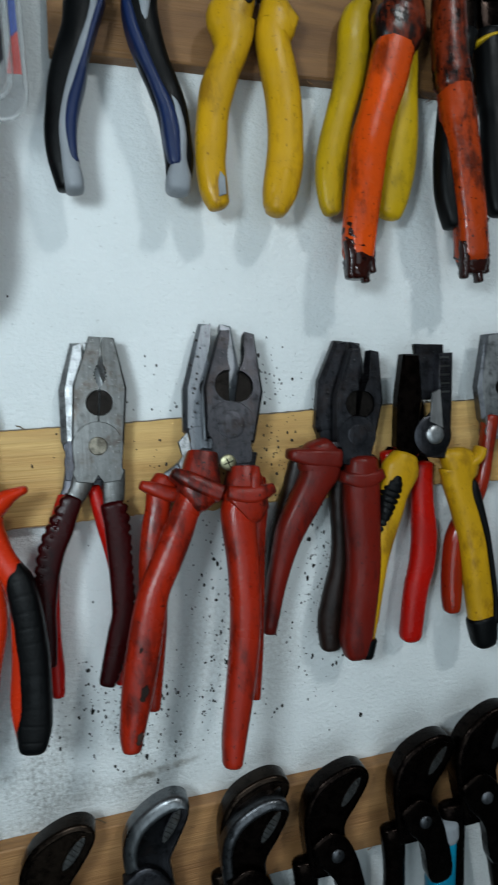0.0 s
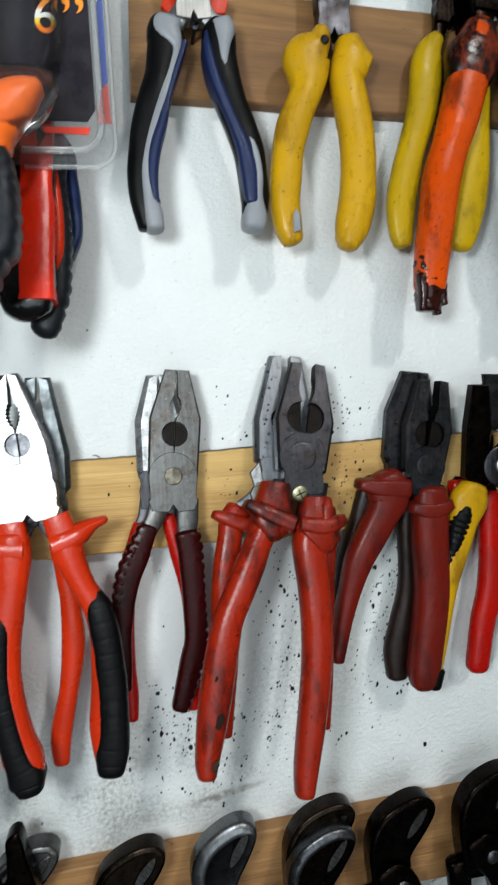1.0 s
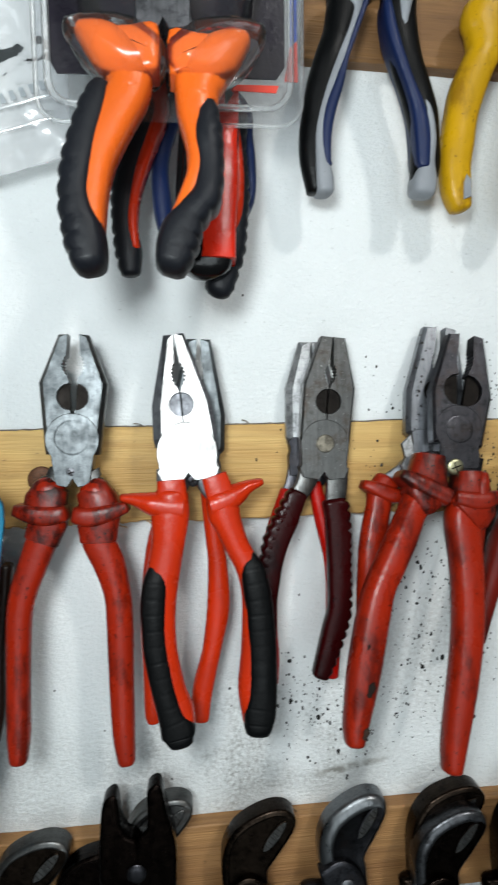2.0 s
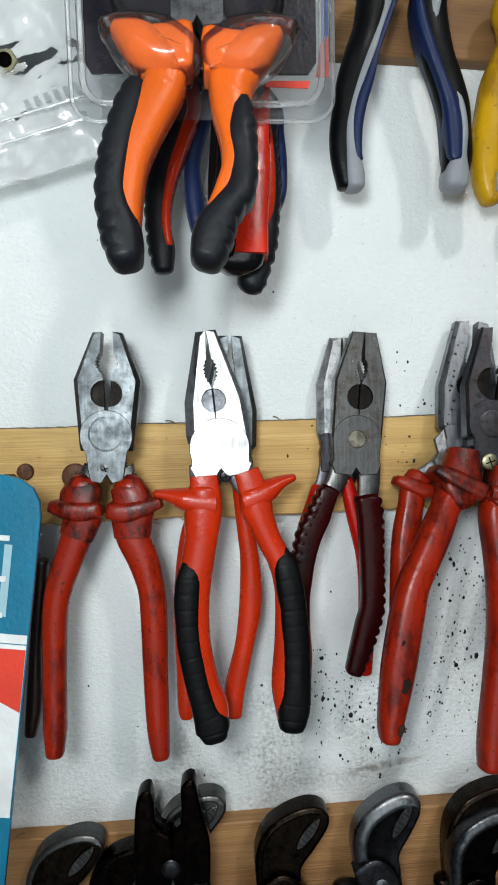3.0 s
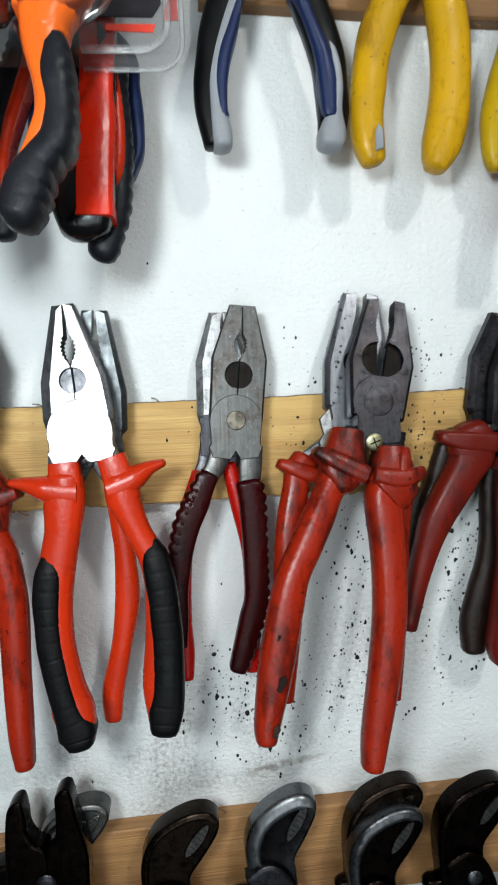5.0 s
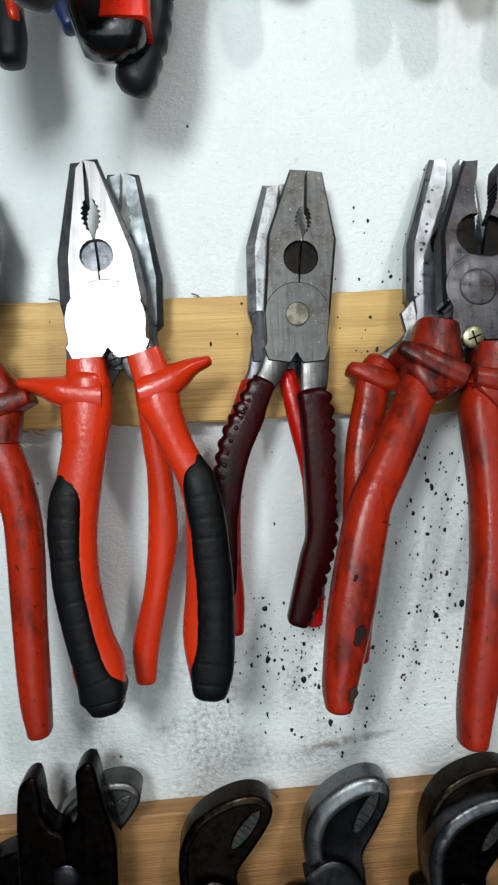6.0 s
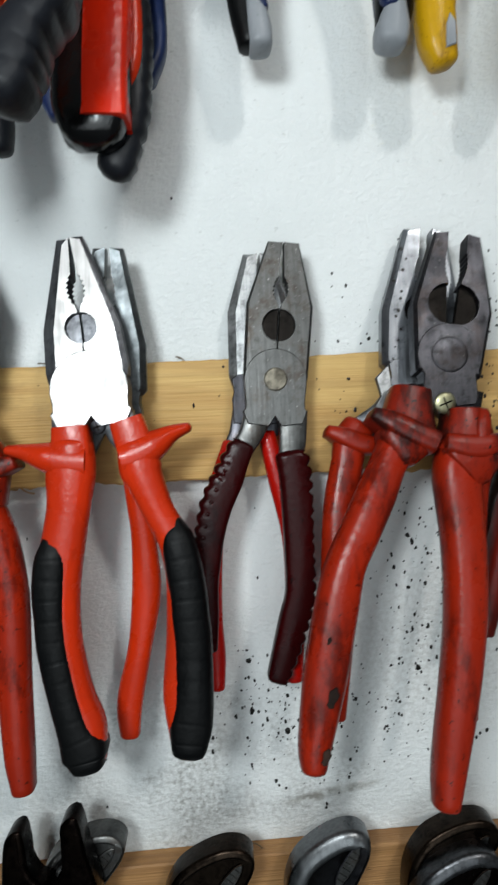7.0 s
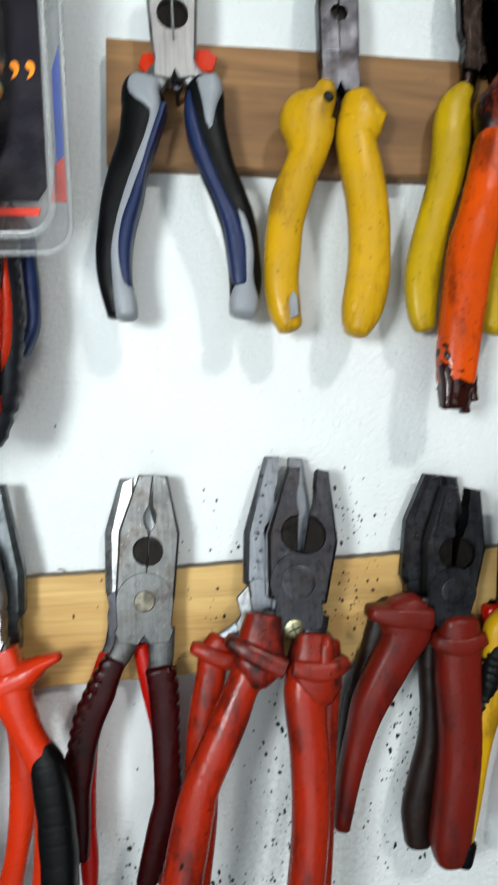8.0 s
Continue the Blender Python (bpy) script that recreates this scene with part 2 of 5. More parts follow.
def printed_size():
    """Orange ink that fades to white across the middle of the figure."""
    n = Nodes("orange_ink")
    pos = n.add("ShaderNodeSeparateXYZ")
    n.link(n.space, pos.inputs[0])
    up = pos.outputs[1]
    tone = n.mix(n.ramp(up, 0.002, 0.0045), rgb("f07a14"), rgb("f6d43a"))
    tone = n.mix(n.ramp(up, 0.0045, 0.0065), tone, rgb("f2efe6"))
    tone = n.mix(n.ramp(up, 0.008, 0.0105), tone, rgb("f08a1c"))
    return n.set(base_color=tone, roughness=0.4)


INK_ORANGE = printed_size()
FLECK = plastic("grease", "161411", "241f19", 0.3, 0.4)
ROOM = plastic("room_paint", "767b7d", "64686a", 0.2, 0.6)


# ---- building blocks: tool shapes are given in millimetres ----
MM = 0.001


def part(name, bm, material, parent, label=""):
    """Links a bmesh, in millimetres, as one mesh under a thing or a part."""
    bmesh.ops.scale(bm, vec=(MM, MM, MM), verts=bm.verts)
    me = bpy.data.meshes.new(name)
    bmesh.ops.recalc_face_normals(bm, faces=bm.faces)
    bm.to_mesh(me)
    bm.free()
    for m in material if isinstance(material, (list, tuple)) else [material]:
        me.materials.append(m)
    ob = new(name, me)
    if parent is not None:
        ob.parent = parent
    if label:
        ob["label"] = label
    return ob


def thing(name, at, tilt, label, category, group=""):
    """An Empty at the thing's base; tilt: degrees by which its foot stands out from the wall."""
    ob = new(name)
    ob.matrix_basis = pose(*at, -tilt, 0, 0)
    return tagged(ob, label, category, group)


def smooth(me_ob, angle=40):
    me = me_ob.data
    for p in me.polygons:
        p.use_smooth = True
    me.set_sharp_from_angle(angle=radians(angle))
    return me_ob


def glide(rows, steps):
    """Points on a smooth curve through rows of any number of columns."""
    p = [np.array(r, float) for r in rows]
    p = [2 * p[0] - p[1], *p, 2 * p[-1] - p[-2]]
    out = []
    for a, b, c, d in zip(p, p[1:], p[2:], p[3:]):
        for k in range(steps):
            t = k / steps
            out.append(0.5 * (2 * b + (c - a) * t + (2 * a - 5 * b + 4 * c - d) * t * t + (3 * b - a - 3 * c + d) * t ** 3))
    return out + [p[-2]]


def sweep(rows, depth, y=0.0, steps=5, sides=16, square=2.6, cap=(0.35, 0.7), ribs=None, ragged=0.0, serrate=None):
    """A rounded bar along rows of (across, up, half-width), depth: its half-depth; ribs: (pitch, height), or (pitch, depth, width) for grooves, with a fourth number: in the edges alone; serrate: (pitch, height, side), scallops along one edge."""
    bm = bmesh.new()
    line = glide(rows, steps)
    mid = sorted(r[2] for r in line)[len(line) // 2]
    rings, run = [], 0.0
    for i, r in enumerate(line):
        a, b = line[max(i - 1, 0)], line[min(i + 1, len(line) - 1)]
        t = np.array([b[0] - a[0], b[1] - a[1]])
        t /= np.linalg.norm(t) + 1e-9
        if i:
            run += math.hypot(r[0] - line[i - 1][0], r[1] - line[i - 1][1])
        w = max(r[2], 0.3)
        d = depth * (0.5 + 0.5 * min(1.0, w / mid))
        if ribs:
            if len(ribs) > 2:
                off = (run / ribs[0] + 0.5) % 1 - 0.5
                k = 1 - ribs[1] * math.exp(-(off * ribs[0] / ribs[2]) ** 2)
                if len(ribs) > 3:
                    w, d, k = w * k, d * (0.7 + 0.3 * k), 1.0
            else:
                k = 1 + ribs[1] * (abs(math.sin(math.pi * run / ribs[0])) ** 0.5 - 0.7)
            w, d = w * (0.6 + 0.4 * k), d * k
        lobe = serrate[1] * (abs(math.sin(math.pi * run / serrate[0])) ** 0.6 - 0.75) if serrate else 0.0
        rings.append((r[:2], t, w, d, lobe))
    ends = []
    for ring, sign, length in ((rings[0], -1, cap[0]), (rings[-1], 1, cap[1])):
        c, t, w, d, _ = ring
        ends.append([(c + sign * t * length * w * math.sin(g), t, w * math.cos(g), d * math.cos(g), 0.0) for g in (0.5, 0.95, 1.3, 1.5)])
    rings = ends[0][::-1] + rings + ends[1]
    loops = []
    for c, t, w, d, lobe in rings:
        loop = []
        for k in range(sides):
            g = 2 * math.pi * k / sides
            cu, cv = math.cos(g), math.sin(g)
            ru = math.copysign(abs(cu) ** (2 / square), cu) * w
            rv = math.copysign(abs(cv) ** (2 / square), cv) * d
            if lobe and cu * serrate[2] > 0.2:
                ru *= 1 + lobe
            wob = ragged * abs(noise.noise((c[0] * 0.2 + ru * 0.3, c[1] * 0.25, rv * 0.3))) if ragged else 0.0
            s = 1 + wob
            loop.append(bm.verts.new((c[0] - t[1] * ru * s, y + rv * s, c[1] + t[0] * ru * s)))
        loops.append(loop)
    for a, b in zip(loops, loops[1:]):
        for k in range(sides):
            bm.faces.new((a[k], a[(k + 1) % sides], b[(k + 1) % sides], b[k]))
    bm.faces.new(loops[0])
    bm.faces.new(loops[-1])
    return bm


def prism(outline, thick, inset, y=0.0, slope=1.0):
    """A plate with the outline (across, up); its front rim is cut back by inset (one number, or one a corner).
    Faces of slot 1: the front; of slot 0: the rest."""
    n = len(outline)
    p = [np.array(q, float) for q in outline]
    area = sum(p[i][0] * p[(i + 1) % n][1] - p[(i + 1) % n][0] * p[i][1] for i in range(n))
    if area < 0:
        p = p[::-1]
        inset = inset[::-1] if isinstance(inset, list) else inset
    cuts = inset if isinstance(inset, list) else [inset] * n
    front = []
    for i in range(n):
        e1, e2 = p[i] - p[i - 1], p[(i + 1) % n] - p[i]
        n1 = np.array([-e1[1], e1[0]]) / (np.linalg.norm(e1) + 1e-9)
        n2 = np.array([-e2[1], e2[0]]) / (np.linalg.norm(e2) + 1e-9)
        m = n1 + n2
        m /= max(np.linalg.norm(m), 0.6)
        front.append(p[i] + m * cuts[i])
    bm = bmesh.new()
    top = max(cuts) * slope
    rows = []
    for pts, yy in ((p, y + thick / 2), (p, y - thick / 2 + min(top, thick * 0.7)), (front, y - thick / 2)):
        rows.append([bm.verts.new((q[0], yy, q[1])) for q in pts])
    for a, b in zip(rows, rows[1:]):
        for i in range(n):
            bm.faces.new((a[i], a[(i + 1) % n], b[(i + 1) % n], b[i]))
    bm.faces.new(rows[0])
    bm.faces.new(rows[2]).material_index = 1
    return bm


def cushion(outline, thick, radius, y=0.0, steps=5, sink=0.0):
    """A plate whose front rim is rounded over by radius; sink: how far the middle lies behind the rim.
    Faces of slot 1: the middle; of slot 0: the rest."""
    n = len(outline)
    p = [np.array(q, float) for q in outline]
    if sum(p[i][0] * p[(i + 1) % n][1] - p[(i + 1) % n][0] * p[i][1] for i in range(n)) < 0:
        p = p[::-1]
        radius = radius[::-1] if isinstance(radius, list) else radius
    each = radius if isinstance(radius, list) else [radius] * n
    radius = max(each)
    inward = []
    for i in range(n):
        e = p[(i + 1) % n] - p[i - 1]
        inward.append(np.array([-e[1], e[0]]) / (np.linalg.norm(e) + 1e-9) * each[i] / radius)
    bm = bmesh.new()
    levels = [(0.0, y + thick / 2), (0.0, y - thick / 2 + radius * 0.6)]
    levels += [(radius * (1 - math.cos(a)), y - thick / 2 + radius * 0.6 * (1 - math.sin(a))) for a in (math.pi / 2 * k / steps for k in range(1, steps + 1))]
    if sink:
        levels += [(radius * 1.15, y - thick / 2 + sink * 0.4), (radius * 1.22, y - thick / 2 + sink)]
    rows = [[bm.verts.new((p[i][0] + inward[i][0] * off, yy, p[i][1] + inward[i][1] * off)) for i in range(n)] for off, yy in levels]
    for a, b in zip(rows, rows[1:]):
        for i in range(n):
            bm.faces.new((a[i], a[(i + 1) % n], b[(i + 1) % n], b[i])).material_index = 1 if sink and b is rows[-1] else 0
    bm.faces.new(rows[0])
    bm.faces.new(rows[-1]).material_index = 1
    return bm


def disc(u, v, r, thick, y, sides=28, dome=0.0):
    """A round plate with a softened rim, facing the room."""
    bm = bmesh.new()
    rows = []
    for k, yy in ((1.0, y), (1.0, y - thick * 0.7), (0.9, y - thick), (0.45, y - thick - dome)):
        rows.append([bm.verts.new((u + r * k * math.cos(a), yy, v + r * k * math.sin(a))) for a in
                     (2 * math.pi * i / sides for i in range(sides))])
    for a, b in zip(rows, rows[1:]):
        for i in range(sides):
            bm.faces.new((a[i], a[(i + 1) % sides], b[(i + 1) % sides], b[i]))
    bm.faces.new(rows[0])
    bm.faces.new(rows[-1])
    return bm


def turned(points, degrees, at=(0, 0)):
    c, s = math.cos(radians(degrees)), math.sin(radians(degrees))
    return [(at[0] + u * c - v * s, at[1] + u * s + v * c) for u, v in points]


def half_jaw(side, j):
    """One jaw: outer shoulder, tip, toothed pipe grip and half of the round cutter hole."""
    g = 0.14
    bevel = j["cut"] if side < 0 else j.get("cut_right", j["cut"])
    outer = [(j["base"][0], j["base"][1]), (j["low"][0], j["low"][1]), (j["shoulder"][0], j["shoulder"][1]), (j["tip"][0], j["tip"][1])]
    pts = [(g, j["base"][1])] + outer + [(g, j["tip"][1])]
    cut = [0.15] + [bevel] * 3 + [bevel * 0.8] + [0.2]
    t0, t1 = j["teeth"]
    bite = j.get("bite", 2.2)
    count = 12
    for k in range(count + 1):
        f = k / count
        swell = bite * math.sin(math.pi * (0.1 + 0.8 * f)) ** 0.7
        pts.append((g + swell * (1.0 if k % 2 else 0.7), t1 + (t0 - t1) * f))
        cut.append(0.1)
    r, hv = j["hole"]
    for k in range(9):
        a = math.pi / 2 - math.pi * k / 8
        pts.append((g + r * max(math.cos(a), 0), hv + r * math.sin(a)))
        cut.append(0.2)
    if side < 0:
        pts = [(-u, v) for u, v in pts]
    return turned(turned(pts, -side * j.get("open", 0.5)), -j["lean"], (j["u"], 0)), cut


def head(tool, j, body, face, thick=8.0, rivet=None, y=0.0, blade=None):
    """The steel of a pair of pliers: two jaws with cutters, the lapped joint, a rivet."""
    blade = blade or CUTTER
    for side in (-1, 1):
        pts, cut = half_jaw(side, j)
        jaw = part("jaw", prism(pts, thick, cut, y, j.get("slope", 0.9)), (body, face), tool)
        r, hv = j["hole"]
        edge = [(side * (0.3 + (r + 0.4) * max(math.cos(a), 0)), hv + (r + 0.4) * math.sin(a)) for a in (math.pi * (0.5 - k / 8) for k in range(9))]
        edge = turned(turned(edge, -side * j.get("open", 0.5)), -j["lean"], (j["u"], 0))
        part("cutter", prism(edge, 2.4, 0.3, y - thick / 2 + 3.6), blade, jaw, "dark cutting edge")
    w, v0, v1, f = j["base"][0], j["base"][1], j["foot"], j.get("taper", 0.97)
    lap = [(-w, v0 + 2), (-w * 0.8, v0 + 4), (w * 0.55, v0 + 4.5), (w * 0.98, v0 + 1), (w * 0.93, v0 - 3), (w, v0 - 6),
           (w * f, v1), (w * 0.2, v1 - 1), (0, v1 + 3), (-w * 0.2, v1 - 1), (-w * f, v1), (-w, v0 - 6), (-w * 0.93, v0 - 3)]
    if "disc" in j:
        r, cv = j["disc"]
        lap = [(r * math.cos(a), cv + r * math.sin(a)) for a in (radians(-j.get("dip", 38) + (180 + 2 * j.get("dip", 38)) * k / 22) for k in range(23))]
        if f > 0.9:
            lap += [(-w * 0.95, v0 - 8), (-w * 0.95, v0 - 11), (-w * 1.02, v0 - 12)]
            lap[:0] = [(w * 1.02, v0 - 12), (w * 0.95, v0 - 11), (w * 0.95, v0 - 8)]
        lap += [(-w * f, v1 + 3), (-w * f * 0.9, v1), (-w * 0.2, v1 - 1), (0, v1 + 3), (w * 0.2, v1 - 1), (w * f * 0.9, v1), (w * f, v1 + 3)]
    elif f < 0.9:
        lap[6:7] = [(w * (1 + f) / 2, (v0 - 6 + v1) / 2 - 1), (w * f, v1)]
        lap[11:12] = [(-w * f, v1), (-w * (1 + f) / 2, (v0 - 6 + v1) / 2 - 1)]
    part("joint", prism(turned(lap, -j["lean"] * 0.5, (j["u"], 0)), thick + 0.5, 0.35, y), j.get("joint", (body, face)), tool)
    if rivet:
        part("rivet", disc(j["u"] + j.get("ru", 0), j.get("rv", -1), rivet[0], 0.35 if rivet[0] > 5 else 0.8, y - thick / 2 - 0.25, 32, 0.1), rivet[1], tool)


def tang(tool, j, grip, material, thick=6.0, y=0.0):
    """Steel from the joint down into a grip."""
    u, v, w = grip[0]
    side = 1 if u > j["u"] else -1
    w0 = j["base"][0] * 0.47
    rows = [(j["u"] + side * j["base"][0] * 0.55, j["foot"] + 5, w0), ((j["u"] + side * j["base"][0] * 0.55 + u) / 2, (j["foot"] + v) / 2, (w0 + w) / 2 * 0.9),
            (u, v - 2, min(w, 5.5) * 0.9), (grip[1][0], grip[1][1] - 4, min(grip[1][2], 5) * 0.8)]
    smooth(part("tang", sweep(rows, thick / 2, y, 4, 12, 5.0, (0.1, 0.1)), material, tool))


def grip(tool, rows, depth, material, name="grip", label="", **more):
    (u, v, w), last = rows[-1], rows[-2][2] * 0.78
    if w < last:
        rows = rows[:-1] + [(u, v + 0.42 * last, last)]
        more.setdefault("cap", (0.35, 0.5))
    return smooth(part(name, sweep(rows, depth, **more), material, tool, label), 50)


def guard(parent, rows, depth, material, y=0.0, square=2.2, cap=(0.8, 0.3)):
    return smooth(part("thumb_guard", sweep(rows, depth, y, 5, 14, square, cap), material, parent), 50)


def screw(at, out, r, material, label, slot=True):
    """A screw driven into the wall or a batten, its head out towards the room."""
    ob = thing("hanging_screw", at, 0, label, "screw", "screws that carry tools")
    bm = disc(0, 0, r * 0.45, out, 0, 14)
    smooth(part("shank", bm, material, ob))
    hd = part("screw_head", disc(0, 0, r, 1.4, -out + 0.3, 22, 0.35), material, ob)
    smooth(hd)
    if slot:
        for turn in (20, 110):
            s = turned([(-r * 0.6, -0.28), (r * 0.6, -0.28), (r * 0.6, 0.28), (-r * 0.6, 0.28)], turn)
            part("slot", prism(s, 0.3, 0.02, -out - 1.45), BLACK_STEEL, hd)
    return ob


# ---- the setting ----
def slab(name, lo, hi, material, label):
    bm = bmesh.new()
    bmesh.ops.create_cube(bm, size=1)
    for v in bm.verts:
        v.co = [(lo[i] + hi[i]) / 2 + v.co[i] * (hi[i] - lo[i]) for i in range(3)]
    ob = part(name, bm, material, None)
    return tagged(ob, label, name.split("_")[0], kind="structure")


slab("wall_north", (-1500, 0, 0), (1500, 120, 2600), WALL, "white painted plaster wall with grease spots and smudges")
# unseen south wall, its opening made up to hold the fill light
slab("wall_south_west", (-1500, -2720, 0), (-860, -2600, 2600), ROOM, "plain painted wall beside the gap added for the fill light")
slab("wall_south_east", (660, -2720, 0), (1500, -2600, 2600), ROOM, "plain painted wall beside the gap added for the fill light")
slab("wall_south_top", (-860, -2720, 2110), (660, -2600, 2600), ROOM, "plain painted wall over the gap added for the fill light")
slab("wall_east", (1500, -2720, 0), (1620, 120, 2600), ROOM, "plain painted wall closing the room")
slab("wall_west", (-1620, -2720, 0), (-1500, 120, 2600), ROOM, "plain painted wall closing the room")
slab("ceiling", (-1620, -2720, 2600), (1620, 120, 2700), ROOM, "plain pale ceiling")
slab("floor", (-1620, -2720, -100), (1620, 120, 0), ROOM, "plain grey workshop floor")


def batten(x0, x1, z0, z1, thick, tilt, material, label, seed, fray=0.5, top_face=None):
    """A sawn wooden batten on the wall, with slightly uneven edges."""
    ob = thing("wooden_rail", ((x0 + x1) / 2 * MM, 0, (z0 + z1) / 2 * MM), 0, label, "rail", "wooden tool rails")
    ob.rotation_euler = (0, -radians(tilt), 0)
    bm = bmesh.new()
    half, tall, cols = (x1 - x0) / 2, (z1 - z0) / 2, int((x1 - x0) / 2)
    rows = []
    for i in range(cols + 1):
        x = -half + 2 * half * i / cols
        top = tall + fray * noise.noise((x * 0.03, seed, 0)) + 0.35 * fray * noise.noise((x * 0.25, seed, 5))
        low = -tall + 1.6 * fray * noise.noise((x * 0.035, seed, 9)) + 0.8 * fray * noise.noise((x * 0.3, seed, 2))
        rows.append([bm.verts.new((x, -y, z)) for y, z in
                     ((0.3, low), (thick - 0.8, low), (thick, low + 0.9), (thick, top - 0.7), (thick - 0.7, top), (0.3, top))])
    for a, b in zip(rows, rows[1:]):
        for k in range(6):
            bm.faces.new((a[k], a[(k + 1) % 6], b[(k + 1) % 6], b[k])).material_index = 1 if k == 4 else 0
    bm.faces.new(rows[0])
    bm.faces.new(rows[-1])
    part("batten", bm, (material, top_face or material), ob)
    # torn fibres along both edges
    rnd = random.Random(int(seed * 10))
    for k in range(46 if fray > 1 else 14):
        x, edge = rnd.uniform(-half * 0.5, half * 0.5), rnd.choice((-1, -1, 1))
        lng, lean = rnd.uniform(2, 7), rnd.choice((-1, 1)) * rnd.uniform(55, 86)
        z = edge * tall
        tip = (x + lng * math.sin(radians(lean)), z + edge * lng * math.cos(radians(lean)))
        fibre = sweep([(x, z - edge * 0.8, 0.32), ((x + tip[0]) / 2, (z + tip[1]) / 2 + edge * 0.4, 0.24), (tip[0], tip[1], 0.3)], 0.25, -rnd.uniform(2, thick - 1), 3, 6, 2.0)
        part("splinter", fibre, material if edge < 0 else DARK_TIMBER, ob)
    return ob


batten(-480, 620, 1401.5, 1452, 9, 0, PINE, "pale pine rail nailed across the white wall", 1.3, 1.1, DARK_TIMBER)
batten(21, 470, 1624.5, 1678, 10, -2.6, BROWN_WOOD, "short brown wooden rail with a sawn end", 4.1, 0.4)
batten(-480, 620, 1172, 1227, 10, 1.0, BEECH, "light brown wooden rail behind the gripping pliers", 7.7, 0.4)


def flecks():
    """Grease spatter on wall and rail: tiny flat drops, thickest round the big red pliers."""
    rnd = random.Random(5)
    bm = bmesh.new()
    places = [(66, 1466, 14, 9, 36), (128, 1470, 10, 14, 60), (95, 1345, 12, 36, 210), (150, 1352, 11, 32, 190),
              (24, 1288, 16, 18, 150), (62, 1282, 22, 18, 150), (140, 1310, 20, 16, 36), (-35, 1330, 50, 60, 26),
              (120, 1430, 16, 13, 90), (60, 1430, 12, 14, 16), (0, 1430, 40, 14, 10), (-60, 1530, 40, 30, 3), (170, 1250, 30, 20, 10)]
    for cx, cz, sx, sz, count in places:
        for _ in range(count):
            x, z = rnd.gauss(cx, sx), rnd.gauss(cz, sz)
            y = -9.1 if 1404 < z < 1451 else -0.2
            if 1396 < z < 1404 or 1451 < z < 1456 or z < 1240:
                continue
            r = min(1.35, rnd.lognormvariate(-1.1, 0.5))
            ring, phase, lng = [], rnd.random() * 6, 1 + rnd.random() * 0.9
            for k in range(7):
                a = phase + 2 * math.pi * k / 7
                q = r * (0.7 + 0.6 * rnd.random())
                ring.append(bm.verts.new((x + q * math.cos(a), y, z + q * lng * math.sin(a))))
            top = bm.verts.new((x, y - 0.25 * r - 0.1, z))
            for k in range(7):
                bm.faces.new((ring[k], ring[(k + 1) % 7], top))
    tagged(part("grease_spots", bm, FLECK, None), "small black grease spots spattered over the wall and rail", "grease spots", kind="stuff")


flecks()


# ---- the middle row ----
# grips: rows of across, up and half-width in millimetres from the tool's joint
CHROME = dict(
    at=(-0.0956, -0.0330, 1.4485),
    tilt=6.5,
    left_grip=[(-14, -18.2, 3.5), (-12.5, -24.6, 10.5), (-13.5, -32, 12.5), (-12.5, -39.4, 8.5), (-15.5, -47.3, 7.5), (-19.5, -57.6, 7), (-24.5, -70.9, 6.5), (-27, -84.2, 6), (-28, -110.8, 5.5), (-28.5, -137.4, 5.5), (-29, -152.7, 3.5)],
    right_grip=[(12.5, -19.2, 3), (10.5, -25.6, 8.5), (12.5, -33, 12), (11, -40.4, 9.5), (11, -48.3, 8), (15.5, -59.1, 7.5), (19, -72.9, 6.5), (20, -86.7, 6.5), (20, -113.8, 6), (20.5, -140.9, 5.5), (21.5, -156.6, 3.5)],
)
BRIGHT = dict(
    at=(-0.0404, -0.037, 1.4417),
    tilt=8,
    left_grip=[(-9, -12.5, 6.5), (-9, -19, 8), (-9.5, -26.5, 9), (-10, -32.5, 9), (-11, -42.5, 8), (-13, -53, 8), (-16.5, -72.5, 8.5), (-16, -92.2, 8), (-12.5, -111.7, 8), (-9, -123.5, 8.5), (-7.5, -137.9, 6)],
    right_grip=[(12, -11, 6), (14.5, -20.5, 7), (16, -29.5, 8), (17.5, -34, 7), (21.5, -44.5, 6), (26.5, -54.9, 6), (29.5, -65.2, 6.5), (30.5, -74.9, 7), (30.5, -94.6, 8), (29, -114.1, 8.5), (29, -131.9, 5.5)],
    left_pad=[(-17.5, -53.4, 2.5), (-17.5, -60.8, 5.5), (-18.5, -72.5, 6), (-18.5, -82.1, 5.5), (-18, -92.2, 5.5), (-16.5, -101.8, 5.5), (-14.5, -111.7, 5.5), (-11.5, -123, 6), (-8.5, -131, 8), (-7.5, -137.9, 6)],
    right_pad=[(28.5, -48.5, 1), (28.5, -54.9, 5), (30.2, -65.2, 6.2), (31.5, -74.9, 6.3), (32, -85, 6.5), (32.5, -95.1, 6.6), (32, -114.1, 6.8), (30.5, -124.9, 7.4), (29.5, -132.4, 6.2)],
)
